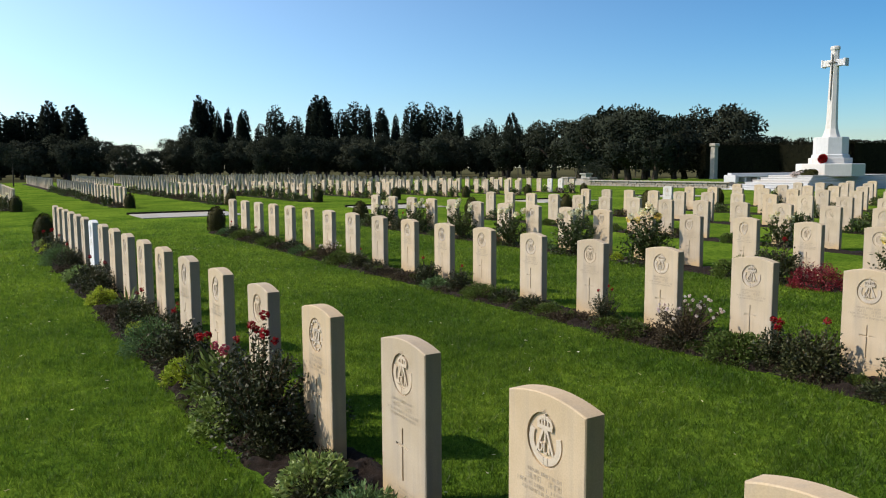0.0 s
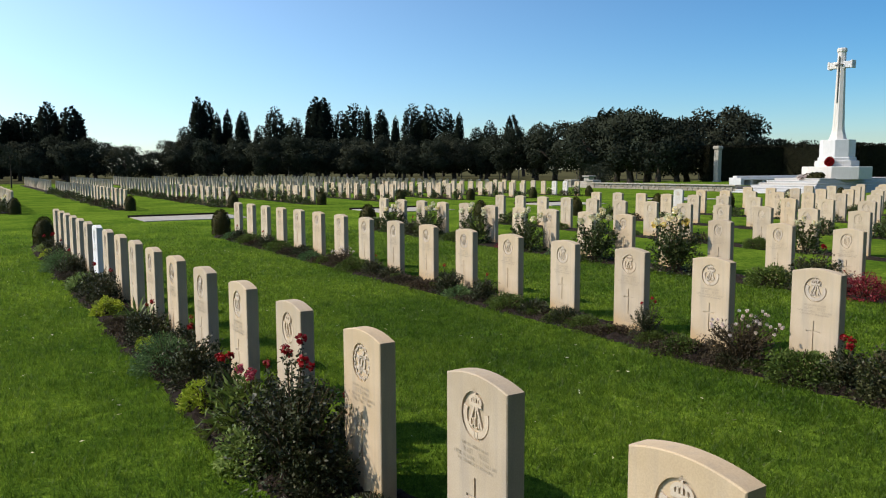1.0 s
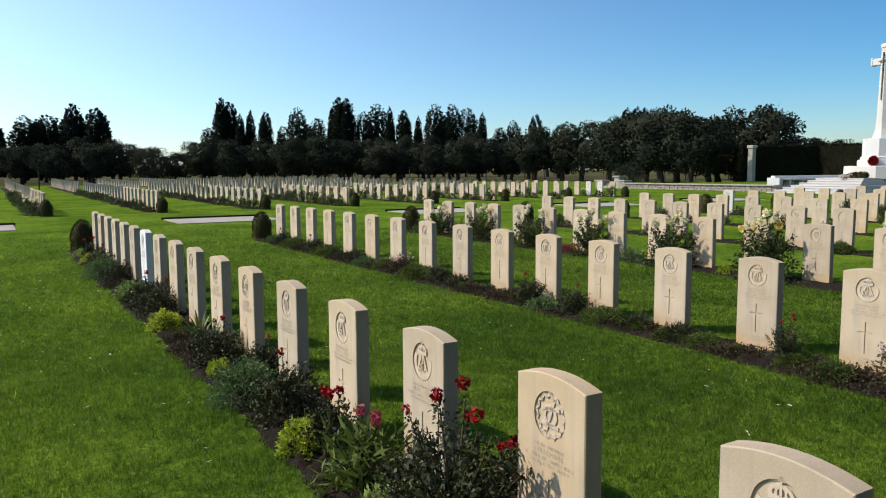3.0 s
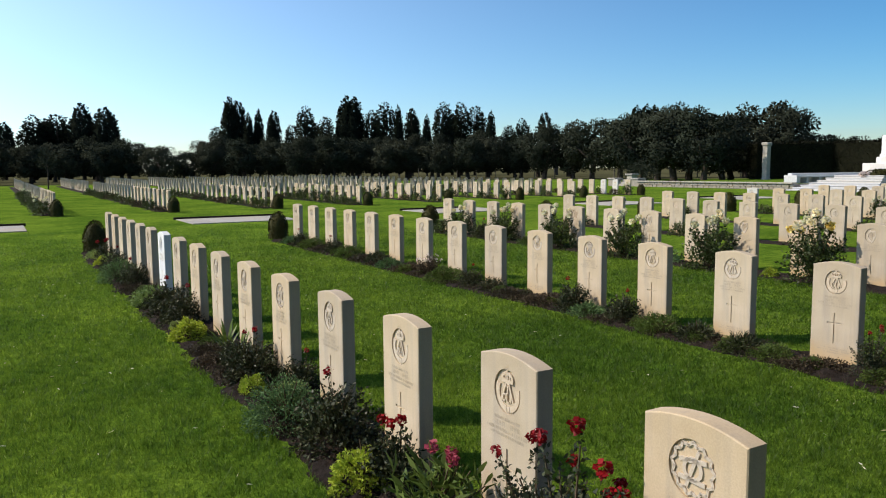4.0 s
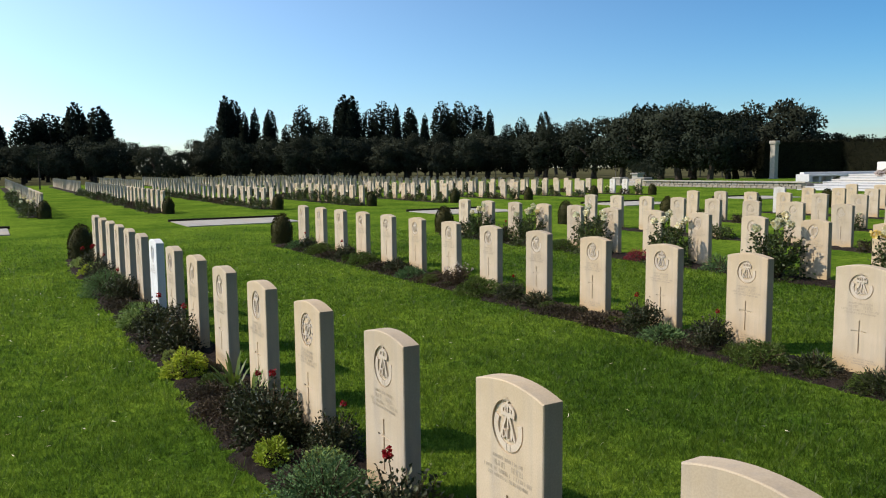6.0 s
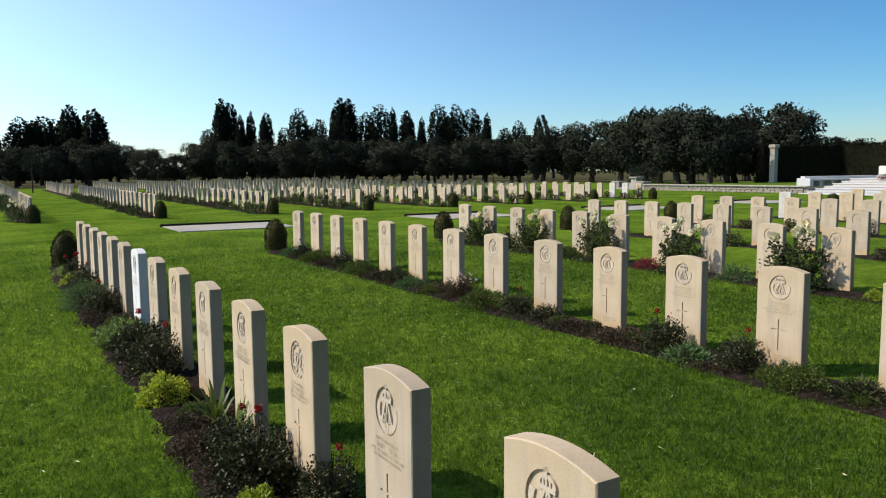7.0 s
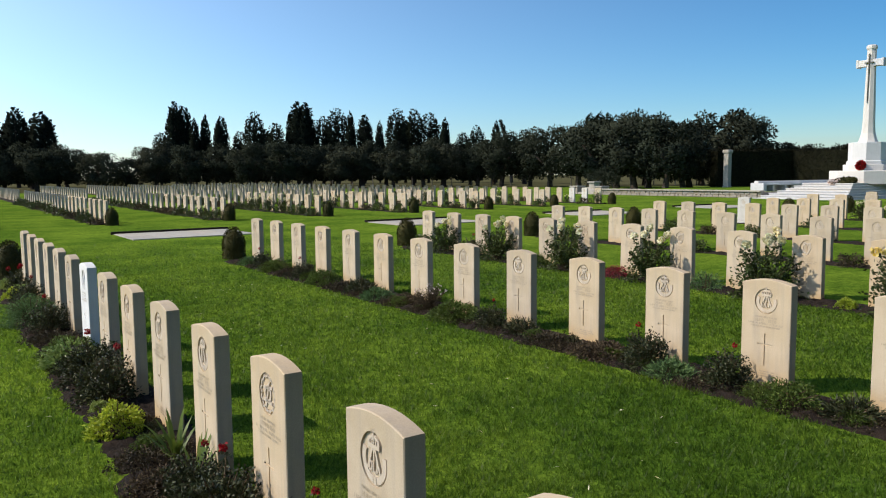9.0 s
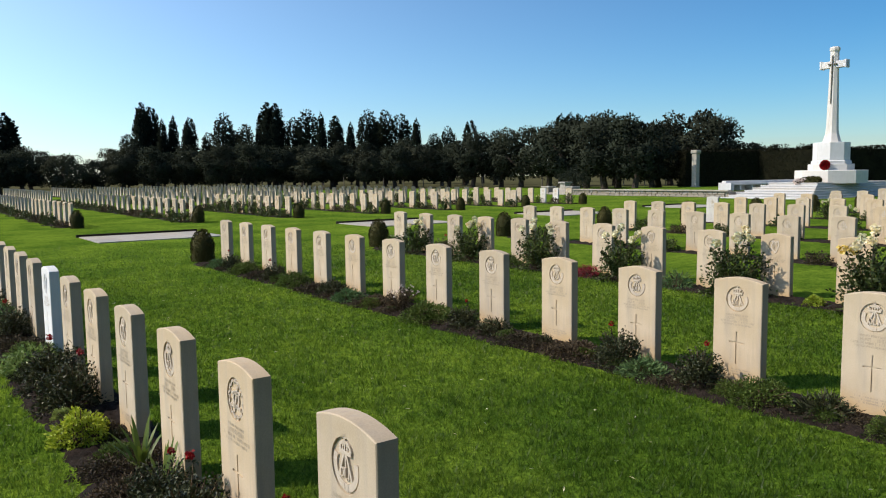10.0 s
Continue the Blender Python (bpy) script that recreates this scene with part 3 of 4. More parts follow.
for row in range(3):
    y = 29.5
    while y < 41.8:
        w = rw.uniform(0.22, 0.5)
        s = new("stone", rw.choice(stone_me))
        s.parent = wall
        s.location, s.scale = (40.90, y + w / 2, 0.07 + row * 0.165), (1, w - 0.025, 0.15)
        y += w
# pedestals and steps at the end of the terrace wall
for y in (42.2, 44.6):
    p = empty("pedestal_block", pose(41.3, y, g1(41, y)), "square stone pier with a flat cap beside garden steps", "pier", "piers beside the terrace steps")
    part("shaft", box(bmesh.new(), -0.35, 0.35, -0.35, 0.35, -0.1, 0.5, 0.02), RUBBLE, p)
    part("cap", box(bmesh.new(), -0.42, 0.42, -0.42, 0.42, 0.5, 0.6, 0.02), GREYSTONE, p)
p = empty("garden_steps", pose(41.3, 43.4, g1(41, 43)), "three shallow stone steps up to the terrace", "steps", kind="structure")
for k in range(3):
    part("step", box(bmesh.new(), -0.3 + 0.35 * k, 1.2, -0.84, 0.84, -0.05, 0.16 * (k + 1), 0.01), GREYSTONE, p)
p = empty("register_box", pose(44.5, 46.0, g1(44, 46)), "small pale stone block with a flat lid", "stone block")
part("body", box(bmesh.new(), -0.3, 0.3, -0.3, 0.3, -0.05, 0.75, 0.02), GREYSTONE, p)
part("lid", box(bmesh.new(), -0.4, 0.4, -0.4, 0.4, 0.75, 0.88, 0.02), GREYSTONE, p)
# tall pillar
p = empty("pillar", pose(53.56, 40.4, 0.45), "tall pale square stone pillar with a moulded cap", "pillar")
part("shaft", box(bmesh.new(), -0.22, 0.22, -0.22, 0.22, -0.1, 2.72, 0.02), GREYSTONE, p)
part("cap", box(bmesh.new(), -0.3, 0.3, -0.3, 0.3, 2.72, 3.0, 0.05), GREYSTONE, p)
part("base", box(bmesh.new(), -0.27, 0.27, -0.27, 0.27, -0.1, 0.12, 0.02), GREYSTONE, p)


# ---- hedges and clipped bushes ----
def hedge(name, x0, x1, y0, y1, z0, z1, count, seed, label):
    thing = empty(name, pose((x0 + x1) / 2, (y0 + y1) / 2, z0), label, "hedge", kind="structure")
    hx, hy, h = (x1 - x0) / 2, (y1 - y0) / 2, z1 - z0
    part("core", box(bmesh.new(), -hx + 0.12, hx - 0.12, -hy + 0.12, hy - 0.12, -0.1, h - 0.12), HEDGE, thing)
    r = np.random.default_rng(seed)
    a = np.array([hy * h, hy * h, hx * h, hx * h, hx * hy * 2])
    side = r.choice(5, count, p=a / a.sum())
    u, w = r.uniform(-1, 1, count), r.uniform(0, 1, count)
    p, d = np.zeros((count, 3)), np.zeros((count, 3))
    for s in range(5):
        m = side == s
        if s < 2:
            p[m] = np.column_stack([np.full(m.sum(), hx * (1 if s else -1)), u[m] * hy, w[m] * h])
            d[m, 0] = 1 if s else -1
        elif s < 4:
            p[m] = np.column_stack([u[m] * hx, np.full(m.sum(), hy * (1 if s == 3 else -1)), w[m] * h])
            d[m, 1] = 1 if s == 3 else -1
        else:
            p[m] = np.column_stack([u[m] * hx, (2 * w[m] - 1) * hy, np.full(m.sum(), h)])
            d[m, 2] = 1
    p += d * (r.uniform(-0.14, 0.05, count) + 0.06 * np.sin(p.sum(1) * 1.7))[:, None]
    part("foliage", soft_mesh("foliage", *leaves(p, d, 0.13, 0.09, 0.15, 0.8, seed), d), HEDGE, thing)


def hedge_run(name, ax, ay, bx, by, count, seed, label):
    """A hedge between two places of the plan."""
    n = math.hypot(bx - ax, by - ay)
    hedge(name, -0.7, 0.7, -n / 2, n / 2, 0.25, 3.5, count, seed, label)
    ob = bpy.data.objects[name]
    ob.matrix_basis = pose((ax + bx) / 2, (ay + by) / 2, 0.25, 0, 0, math.degrees(math.atan2(by - ay, bx - ax)) - 90)


hedge_run("hedge_west", 54.7, 42.6, 61.3, 39.6, 9000, 3, "tall clipped dark hedge running behind the stone pillar")
hedge_run("hedge_back", 61.3, 39.4, 61.3, 33.0, 8000, 4, "tall clipped green hedge behind the memorial cross")
hedge_run("hedge_east", 61.3, 33.4, 72.0, 27.0, 12000, 5, "tall clipped dark hedge beyond the memorial cross")

# added out of view: keeps low sky light off the headstones' near ends
hedge("hedge_south", -16, 48, -6.8, -5.4, 0.0, 6.0, 5000, 6, "unseen hedge added behind the camera to block low sky light")


def dome_bush(seed, r0, h):
    """A clipped egg-shaped bush."""
    r = np.random.default_rng(seed)
    thing = empty("topiary_bush", Matrix(), "small clipped dome-shaped evergreen bush at the row's end", "bush", "clipped bushes at the row ends")

    def form(d):
        """The egg: upright sides that close to a rounded top."""
        z = np.clip((d[:, 2:3] + 0.35) / 1.35, 0, 1)
        w = np.hypot(d[:, 0:1], d[:, 1:2])
        side = np.where(d[:, 2:3] < 0.25, 0.95, w / 0.97)
        return np.concatenate([d[:, :2] / np.maximum(w, 1e-4) * r0 * np.minimum(side, 1.0), z * h], 1)

    bm = bmesh.new()
    bmesh.ops.create_icosphere(bm, subdivisions=3, radius=1.0)
    for v in bm.verts:
        p = form(np.array([v.co[:]]))[0] * (0.93 + 0.04 * noise.noise(v.co * 3))
        v.co = Vector(p)
    part("core", bm, BOX, thing)
    n = 2600
    d = unit(r.normal(0, 1, (n, 3)))
    p = form(d) * r.uniform(0.92, 1.02, (n, 1))
    part("foliage", array_mesh("foliage", *leaves(p, d, 0.028, 0.02, 0.15, 0.9, seed)), BOX, thing)
    return thing


bush = dome_bush(11, 0.215, 0.6)
spots = [(1.9, 17.05, 1.0), (5.72, 17.75, 1.0), (9.75, 17.95, 1.0), (13.6, 18.1, 1.0), (17.5, 18.2, 1.0), (21.4, 18.2, 1.05), (25.3, 18.2, 1.05), (29.2, 18.2, 1.05), (33.0, 18.2, 1.05)]
spots += [(x + 0.05, FAR_FIRST - 0.55, 0.95) for x in FAR_X]
for k, (x, y, s) in enumerate(spots):
    b = bush if k == 0 else copy_thing(bush, Matrix())
    b.matrix_basis = pose(x, y, g1(x, y), 0, 0, 40 * k)
    b.scale = (s, s, s)


# ---- trees ----
def olive_model(seed, tall=5.2, wide=5.4):
    r = np.random.default_rng(seed)
    rr = random.Random(seed)
    thing = empty("olive_tree", Matrix(), "grey-green olive tree with a short forked trunk", "tree", "olive trees round the cemetery")
    bm = bmesh.new()
    fork = Vector((rr.uniform(-0.15, 0.15), rr.uniform(-0.15, 0.15), rr.uniform(0.9, 1.3)))
    tube(bm, [(0, 0, -0.2), (0.03, 0, 0.3), tuple(fork)], [0.30, 0.23, 0.2], 7)
    clumps = []
    for k in range(3):
        a = 2.1 * k + rr.uniform(-0.4, 0.4)
        end = Vector((math.cos(a) * wide * 0.26, math.sin(a) * wide * 0.26, tall * rr.uniform(0.5, 0.68)))
        tube(bm, [tuple(fork), tuple(fork.lerp(end, 0.5) + Vector((0, 0, 0.15))), tuple(end)], [0.15, 0.1, 0.04], 5)
    part("trunk", bm, BARK, thing)
    pts, ways, swell = [], [], []
    for k in range(40):
        a, q = rr.uniform(0, 6.283), math.sqrt(rr.random())
        zz = rr.uniform(0.22, 0.88)
        span = math.sin(math.pi * min(1, max(0.12, (zz - 0.12) / 0.95))) ** 0.6
        c = np.array([math.cos(a) * q * wide * 0.40 * span, math.sin(a) * q * wide * 0.40 * span, zz * tall])
        cr = rr.uniform(0.45, 0.9)
        n = 170
        d = unit(r.normal(0, 1, (n, 3)))
        pts.append(c + d * cr * (r.uniform(0.25, 1.0, (n, 1)) ** 0.5) * np.array([1, 1, 0.85]))
        ways.append(d + np.array([0, 0, 0.2]))
        core = (c - np.array([0, 0, tall * 0.42])) / (wide * 0.4)
        swell.append(d * 0.8 + core)
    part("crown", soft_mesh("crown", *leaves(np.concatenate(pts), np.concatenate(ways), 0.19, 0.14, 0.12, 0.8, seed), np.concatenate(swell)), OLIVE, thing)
    return thing


def cypress_model(seed, tall, wide, ragged, mat=CYPRESS, label="tall narrow dark cypress", tip=0.8):
    r = np.random.default_rng(seed)
    thing = empty("cypress_tree", Matrix(), label, "tree", "tall dark conifers beyond the olives")
    part("trunk", tube(bmesh.new(), [(0, 0, -0.2), (0, 0, tall * 0.5), (0, 0, tall * 0.95)], [0.28, 0.18, 0.03], 6), BARK, thing)
    pieces, swell = [], []
    lead = ((1.0, 0.0), (0.93, 0.42), (0.84, 0.5)) if tip < 0.75 or wide > 1.4 else ((1.0, 0.0), (0.9, 0.2))
    for k, (hf, of) in enumerate(lead):
        n = 3000 if k == 0 else 1700
        a0 = r.uniform(0, 6.283)
        t = 1.0 - 0.95 * r.uniform(0.0, 1.0, n) ** 0.62
        a = r.uniform(0, 6.283, n)
        w = wide * (1.0 if of == 0 else 0.62) * np.minimum(1.0, (t / 0.22) ** 0.5) * (1.0 - t ** 3.6 + 0.004) ** (tip * 0.85)
        lobe = 1 + ragged * (0.5 * np.sin(2 * a + 6 * t + k + seed) * np.sin(11 * t + 3 * a) + 0.3 * np.sin(17 * t + 4 * a))
        rad = w * lobe * r.uniform(0.12, 1.0, n) ** 0.5
        p = np.stack([np.cos(a) * rad + math.cos(a0) * of * wide, np.sin(a) * rad + math.sin(a0) * of * wide, t * tall * hf], -1)
        out = np.stack([np.cos(a), np.sin(a), np.full(n, 1.6 if ragged < 0.4 else 0.5)], -1)
        gap = np.sin(5 * a + 13 * t + k) * np.sin(19 * t + k) > 1.25 - ragged
        pieces.append(leaves(p[~gap], out[~gap], 0.40, 0.30, 0.08, 0.45, seed + k))
        swell.append(out[~gap] * np.array([1, 1, 0.3]))
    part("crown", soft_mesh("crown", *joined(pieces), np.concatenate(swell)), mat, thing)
    return thing


def ray_spot(px_angle, dist):
    """A place by its bearing (degrees clockwise from +y, seen from the row ends' side) and its distance."""
    a = radians(px_angle)
    return 0.5 + math.sin(a) * dist, 1.0 + math.cos(a) * dist


olives = [olive_model(21), olive_model(22, 5.0, 5.8), olive_model(23, 5.6, 5.0), olive_model(24, 4.8, 5.6)]


def plant_tree(models, which, flags, bearing, dist, scale, turn):
    x, y = ray_spot(bearing, dist)
    m = pose(x, y, min(0.9, g1(x, y)), 0, 0, turn)
    ob = models[which]
    if flags[which]:
        flags[which] = False
        ob.matrix_basis = m
    else:
        ob = copy_thing(ob, m)
    ob.scale = scale


rt = random.Random(31)
flags = [True] * 4
bear = -16.0
while bear < 42.0:
    dip = 1.0 - 0.22 * math.exp(-((bear - 11.6) / 2.2) ** 2) - 0.06 * (bear < 14)
    for dist, s in ((rt.uniform(90, 96), 0.95), (rt.uniform(103, 112), 1.06)):
        k = s * dip * rt.uniform(0.9, 1.12) * (1.0 + 0.25 * max(0.0, (bear - 33) / 9))
        plant_tree(olives, rt.randrange(4), flags, bear + rt.uniform(-0.5, 0.5), dist, (k * 1.1, k * 1.1, k), rt.uniform(0, 360))
    bear += 2.0
for bearing, rise, dist in ((41.6, 60, 88), (43.6, 66, 84), (45.2, 72, 74), (47.3, 77, 71), (49.3, 66, 65), (46.2, 66, 80), (48.4, 70, 78), (50.6, 60, 70), (51.2, 63, 79), (53.5, 79, 77), (54.8, 60, 76), (56.2, 44, 76), (44.5, 60, 96), (48.4, 66, 94), (52.2, 64, 92), (58.5, 36, 82), (61, 35, 84)):
    k = (rise / 1000 * dist + 1.2) / 5.0
    plant_tree(olives, rt.randrange(4), flags, bearing, dist, (k * 1.05, k * 1.05, k), rt.uniform(0, 360))

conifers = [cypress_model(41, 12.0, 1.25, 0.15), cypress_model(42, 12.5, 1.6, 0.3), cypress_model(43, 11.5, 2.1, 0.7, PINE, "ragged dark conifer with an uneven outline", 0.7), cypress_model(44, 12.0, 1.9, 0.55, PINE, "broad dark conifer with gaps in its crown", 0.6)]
flags2 = [True] * 4
SKYLINE = [(2.5, 66, 3), (3.3, 60, 1), (3.9, 72, 2), (4.6, 64, 3), (5.4, 78, 1), (6.0, 58, 3), (6.8, 74, 1), (14.1, 59, 2), (15.1, 89, 1), (15.7, 84, 1), (16.4, 73, 0), (17.1, 77, 0), (18.2, 73, 1), (19.5, 62, 2), (20.4, 82, 3), (22.0, 73, 2), (23.5, 91, 1), (24.1, 90, 1), (25.3, 77, 3), (26.4, 87, 3), (27.3, 83, 0), (28.3, 76, 1), (29.4, 71, 0), (30.6, 87, 3), (32.0, 86, 3), (33.0, 86, 2), (34.2, 75, 0), (35.5, 60, 2), (36.5, 65, 3), (38.0, 70, 0), (40.0, 63, 2)]
for bearing, rise, which in SKYLINE:
    d = rt.uniform(128, 136)
    s = (rise / 1000 * d + 1.0) / 12.0
    w = s * rt.uniform(0.92, 1.15) * (0.8 if which == 0 else 1.0) * (1.35 if bearing < 10 else 1.0)
    plant_tree(conifers, which, flags2, bearing, d, (w, w, s), rt.uniform(0, 360))
for bearing, rise in ((0.8, 55), (-2, 60), (-4.5, 72), (-7, 66), (21.2, 58), (31.3, 68), (44.8, 78), (45.5, 79), (46.1, 77)):
    d = rt.uniform(134, 142)
    s = (rise / 1000 * d + 1.0) / 12.0
    plant_tree(conifers, 0 if bearing > 40 else 1, flags2, bearing, d, (s * 1.3, s * 1.3, s), rt.uniform(0, 360))

# young staked tree by the far row
thing = empty("young_tree", pose(4.2, 70.0, g1(4, 70)), "slender young tree with a sparse crown on the lawn", "tree")
part("trunk", tube(bmesh.new(), [(0, 0, -0.1), (0.03, 0, 1.2), (0.0, 0, 2.6)], [0.06, 0.05, 0.02], 6), BARK, thing)
rq = np.random.default_rng(5)
d = unit(rq.normal(0, 1, (700, 3)))
part("crown", array_mesh("crown", *leaves(d * np.array([0.75, 0.75, 0.9]) * rq.uniform(0.2, 1, (700, 1)) + np.array([0, 0, 2.5]), d, 0.14, 0.08, 0.1, 0.8, 5)), OLIVE, thing)

# fence posts under the trees
post = None
for k in range(24):
    x, y = ray_spot(20 + 1.45 * k, 99 - 0.25 * k)
    m = pose(x, y, g1(x, y))
    if post is None:
        post = part("fence_post", prism(bmesh.new(), 6, [(0.06, -0.1), (0.06, 1.35), (0.03, 1.42)]), IRON)
        tagged(post, "thin grey fence post beyond the trees", "fence post", "posts of the boundary fence")
        post.matrix_basis = m
    else:
        copy_thing(post, m)

# a dead conifer that leans, and a round shrub by the terrace
x, y = ray_spot(39.1, 128)
thing = empty("leaning_tree", pose(x, y, 0.4), "broken leaning conifer with sparse dark foliage", "tree")
part("trunk", tube(bmesh.new(), [(0, 0, -0.2), (-0.3, 0.2, 5.0), (-1.6, 1.0, 10.2)], [0.3, 0.25, 0.12], 6), BARK, thing)
n = 1500
u = rq.uniform(0.25, 1.0, (n, 1))
core = np.concatenate([-1.6 * u ** 2.2, 1.0 * u ** 2.2, 10.2 * u], 1)
d = unit(rq.normal(0, 1, (n, 3)))
part("crown", array_mesh("crown", *leaves(core + d * 0.75 * (1.25 - u) * rq.uniform(0.3, 1, (n, 1)), d, 0.3, 0.11, 0.1, 0.6, 6)), PINE, thing)
x, y = ray_spot(45.0, 66)
thing = empty("round_shrub", pose(x, y, g1(x, y)), "loose rounded grey-green shrub near the terrace steps", "shrub")
part("stem", tube(bmesh.new(), [(0, 0, -0.1), (0, 0, 0.8)], [0.08, 0.04], 5), BARK, thing)
n = 2600
d = unit(rq.normal(0, 1, (n, 3)))
part("crown", array_mesh("crown", *leaves(d * np.array([1.5, 1.5, 0.95]) * rq.uniform(0.5, 1, (n, 1)) * (1 + 0.2 * np.sin(d[:, :1] * 7)) + np.array([0, 0, 0.95]), d, 0.13, 0.07, 0.1, 0.7, 8)), OLIVE, thing)


# ---- flower beds ----
def bed(x0, x1, y0, y1, res, seed, label="strip of dark crumbly soil along the headstones"):
    nx, ny = max(6, int((x1 - x0) / res)), int((y1 - y0) / (res * 1.1))
    X, Y = np.meshgrid(np.linspace(0, 1, nx), np.linspace(y0, y1, ny), indexing="ij")
    wob0 = 0.035 * np.sin(Y * 2.3 + seed) + 0.022 * np.sin(Y * 7.1 + seed * 2) + 0.012 * np.sin(Y * 19.0)
    wob1 = 0.03 * np.sin(Y * 1.9 + seed * 3) + 0.015 * np.sin(Y * 8.3)
    XX = (x0 + wob0) * (1 - X) + (x1 + wob1) * X
    r = np.random.default_rng(seed)
    bumps = np.array([[noise.noise(Vector((XX[i, j] * 9, Y[i, j] * 9, seed))) + 0.6 * noise.noise(Vector((XX[i, j] * 27, Y[i, j] * 27, seed))) for j in range(ny)] for i in range(nx)])
    rim = np.minimum(1, np.minimum(X, 1 - X) * 7)
    Z = gz(XX, Y) - 0.012 + rim * (0.036 + 0.036 * bumps + r.uniform(-0.011, 0.011, X.shape))
    i = np.arange(nx * ny).reshape(nx, ny)
    f = np.stack([i[:-1, :-1], i[1:, :-1], i[1:, 1:], i[:-1, 1:]], -1).reshape(-1, 4)
    tagged(part("flower_bed", array_mesh("flower_bed", np.stack([XX, Y, Z], -1).reshape(-1, 3), f, False), SOIL), label, "flower bed", "beds along the rows", "structure")


BEDS = [(1.56, 2.2, -0.6, 16.95, 0.028, 1), (5.36, 6.05, 0.3, 17.35, 0.035, 2), (9.3, 9.97, 0.5, 17.5, 0.06, 3)]
for b in BEDS:
    bed(*b)
for i, x in enumerate(ROWS_X[3:]):
    bed(x - 0.4, x + 0.22, 2.0, 17.7, 0.1, 10 + i)
for i, x in enumerate(FAR_X):
    bed(x - 0.45, x + 0.2, FAR_FIRST - 0.2, FAR_FIRST + 50, 0.12, 30 + i)


# ---- plants ----
def bloom_mesh(size, seed, petals=46):
    """A full round bloom: petals that lie round a ball."""
    r = np.random.default_rng(seed)
    d = unit(r.normal(0, 1, (petals, 3)))
    t = unit(np.cross(d, r.normal(0, 1, (petals, 3))))
    shell = r.uniform(0.3, 0.5, (petals, 1)) * size
    v, f = leaves(d * shell - t * size * 0.22, t, size * 0.45, size * 0.45, 0.12, 0.2, seed)
    return array_mesh("bloom", v, f)


def plant(name, label, high, wide, count, leaf, slim, mat, seed, stems=10, hollow=0.45, twiggy=0.0, blooms=(), lift=0.0, droop=0.2, kind_name="shrub"):
    """A bush: stems from one foot, leaves round their ends and along them, blooms at the tips."""
    r = np.random.default_rng(seed)
    thing = empty(name, Matrix(), label, kind_name, "plants in the flower beds")
    tips = []
    bm = bmesh.new()
    for k in range(stems):
        a, q = r.uniform(0, 6.283), math.sqrt(r.uniform(0.02, 1))
        z = high * (1 - 0.45 * q * q) * r.uniform(0.72, 1.0)
        tip = np.array([math.cos(a) * q * wide / 2, math.sin(a) * q * wide / 2, z])
        tips.append(tip)
        m = tip * np.array([0.45, 0.45, 0.6])
        tube(bm, [(tip[0] * 0.08, tip[1] * 0.08, -0.03), tuple(m), tuple(tip)], [0.0075, 0.0055, 0.003], 4)
    tagged(part("stem", bm, STEM, thing), kind="stuff")
    n1 = int(count * (1 - twiggy))
    d = unit(r.normal(0, 1, (n1, 3)))
    d[:, 2] = np.abs(d[:, 2]) - 0.25
    rad = r.uniform(hollow, 1.0, (n1, 1)) ** 0.6
    lump = 1 + 0.22 * np.sin(d[:, :1] * 5 + seed) * np.cos(d[:, 1:2] * 6 + seed * 2)
    p1 = d * rad * lump * np.array([wide / 2, wide / 2, high * 0.86]) + np.array([0, 0, 0.1 * high + lift])
    w1 = d + np.array([0, 0, 0.35 - droop])
    pts, ways = [p1], [w1]
    n2 = count - n1
    if n2:
        T = np.array(tips)
        s = r.integers(0, len(T), n2)
        u = r.uniform(0.25, 1.03, (n2, 1))
        p2 = T[s] * np.concatenate([u ** 1.2, u ** 1.2, u], 1)
        w2 = unit(r.normal(0, 1, (n2, 3))) + np.array([0, 0, 0.25])
        pts.append(p2 + r.normal(0, 0.012, (n2, 3)))
        ways.append(w2)
    P = np.concatenate(pts)
    P[:, 2] = np.maximum(P[:, 2], 0.012)
    part("foliage", array_mesh("foliage", *leaves(P, np.concatenate(ways), leaf, slim, 0.12, 0.55, seed)), mat, thing)
    order = sorted(range(len(tips)), key=lambda k: -tips[k][2])
    at = 0
    for n, size, bmat, blabel in blooms:
        me = bloom_mesh(size, seed + 5 + n)
        for k in range(n):
            t = tips[order[at % len(order)]] + (0 if at < len(order) else 1) * r.normal(0, 0.05, 3)
            at += 1
            ob = part("bloom", me, bmat, thing, blabel)
            ob.location = Vector(t) * 1.06 + Vector((-0.02, 0, 0.02))
            ob.rotation_euler = (r.uniform(-0.5, 0.5), r.uniform(-0.5, 0.5), r.uniform(0, 6))
    return thing


def iris_clump(seed):
    r = np.random.default_rng(seed)
    thing = empty("iris_clump", Matrix(), "clump of upright sword-shaped green iris leaves", "plant", "plants in the flower beds")
    for k in range(16):
        a, lean, L = r.uniform(0, 6.283), r.uniform(0.3, 1.0), r.uniform(0.25, 0.42)
        out = np.array([math.cos(a), math.sin(a), 0])
        side = np.array([-math.sin(a), math.cos(a), 0]) * 0.014
        foot = out * r.uniform(0.01, 0.06)
        v = []
        for u, w in ((0, 1.0), (0.4, 1.1), (0.75, 0.8), (1.0, 0.05)):
            c = foot + out * L * lean * u ** 1.6 + np.array([0, 0, L * u * (1 - 0.25 * lean * u)])
            v += [c - side * w, c + side * w]
        part("leaf", array_mesh("leaf", np.array(v), np.array([(0, 1, 3, 2), (2, 3, 5, 4), (4, 5, 7, 6)])), IRIS, thing)
    return thing


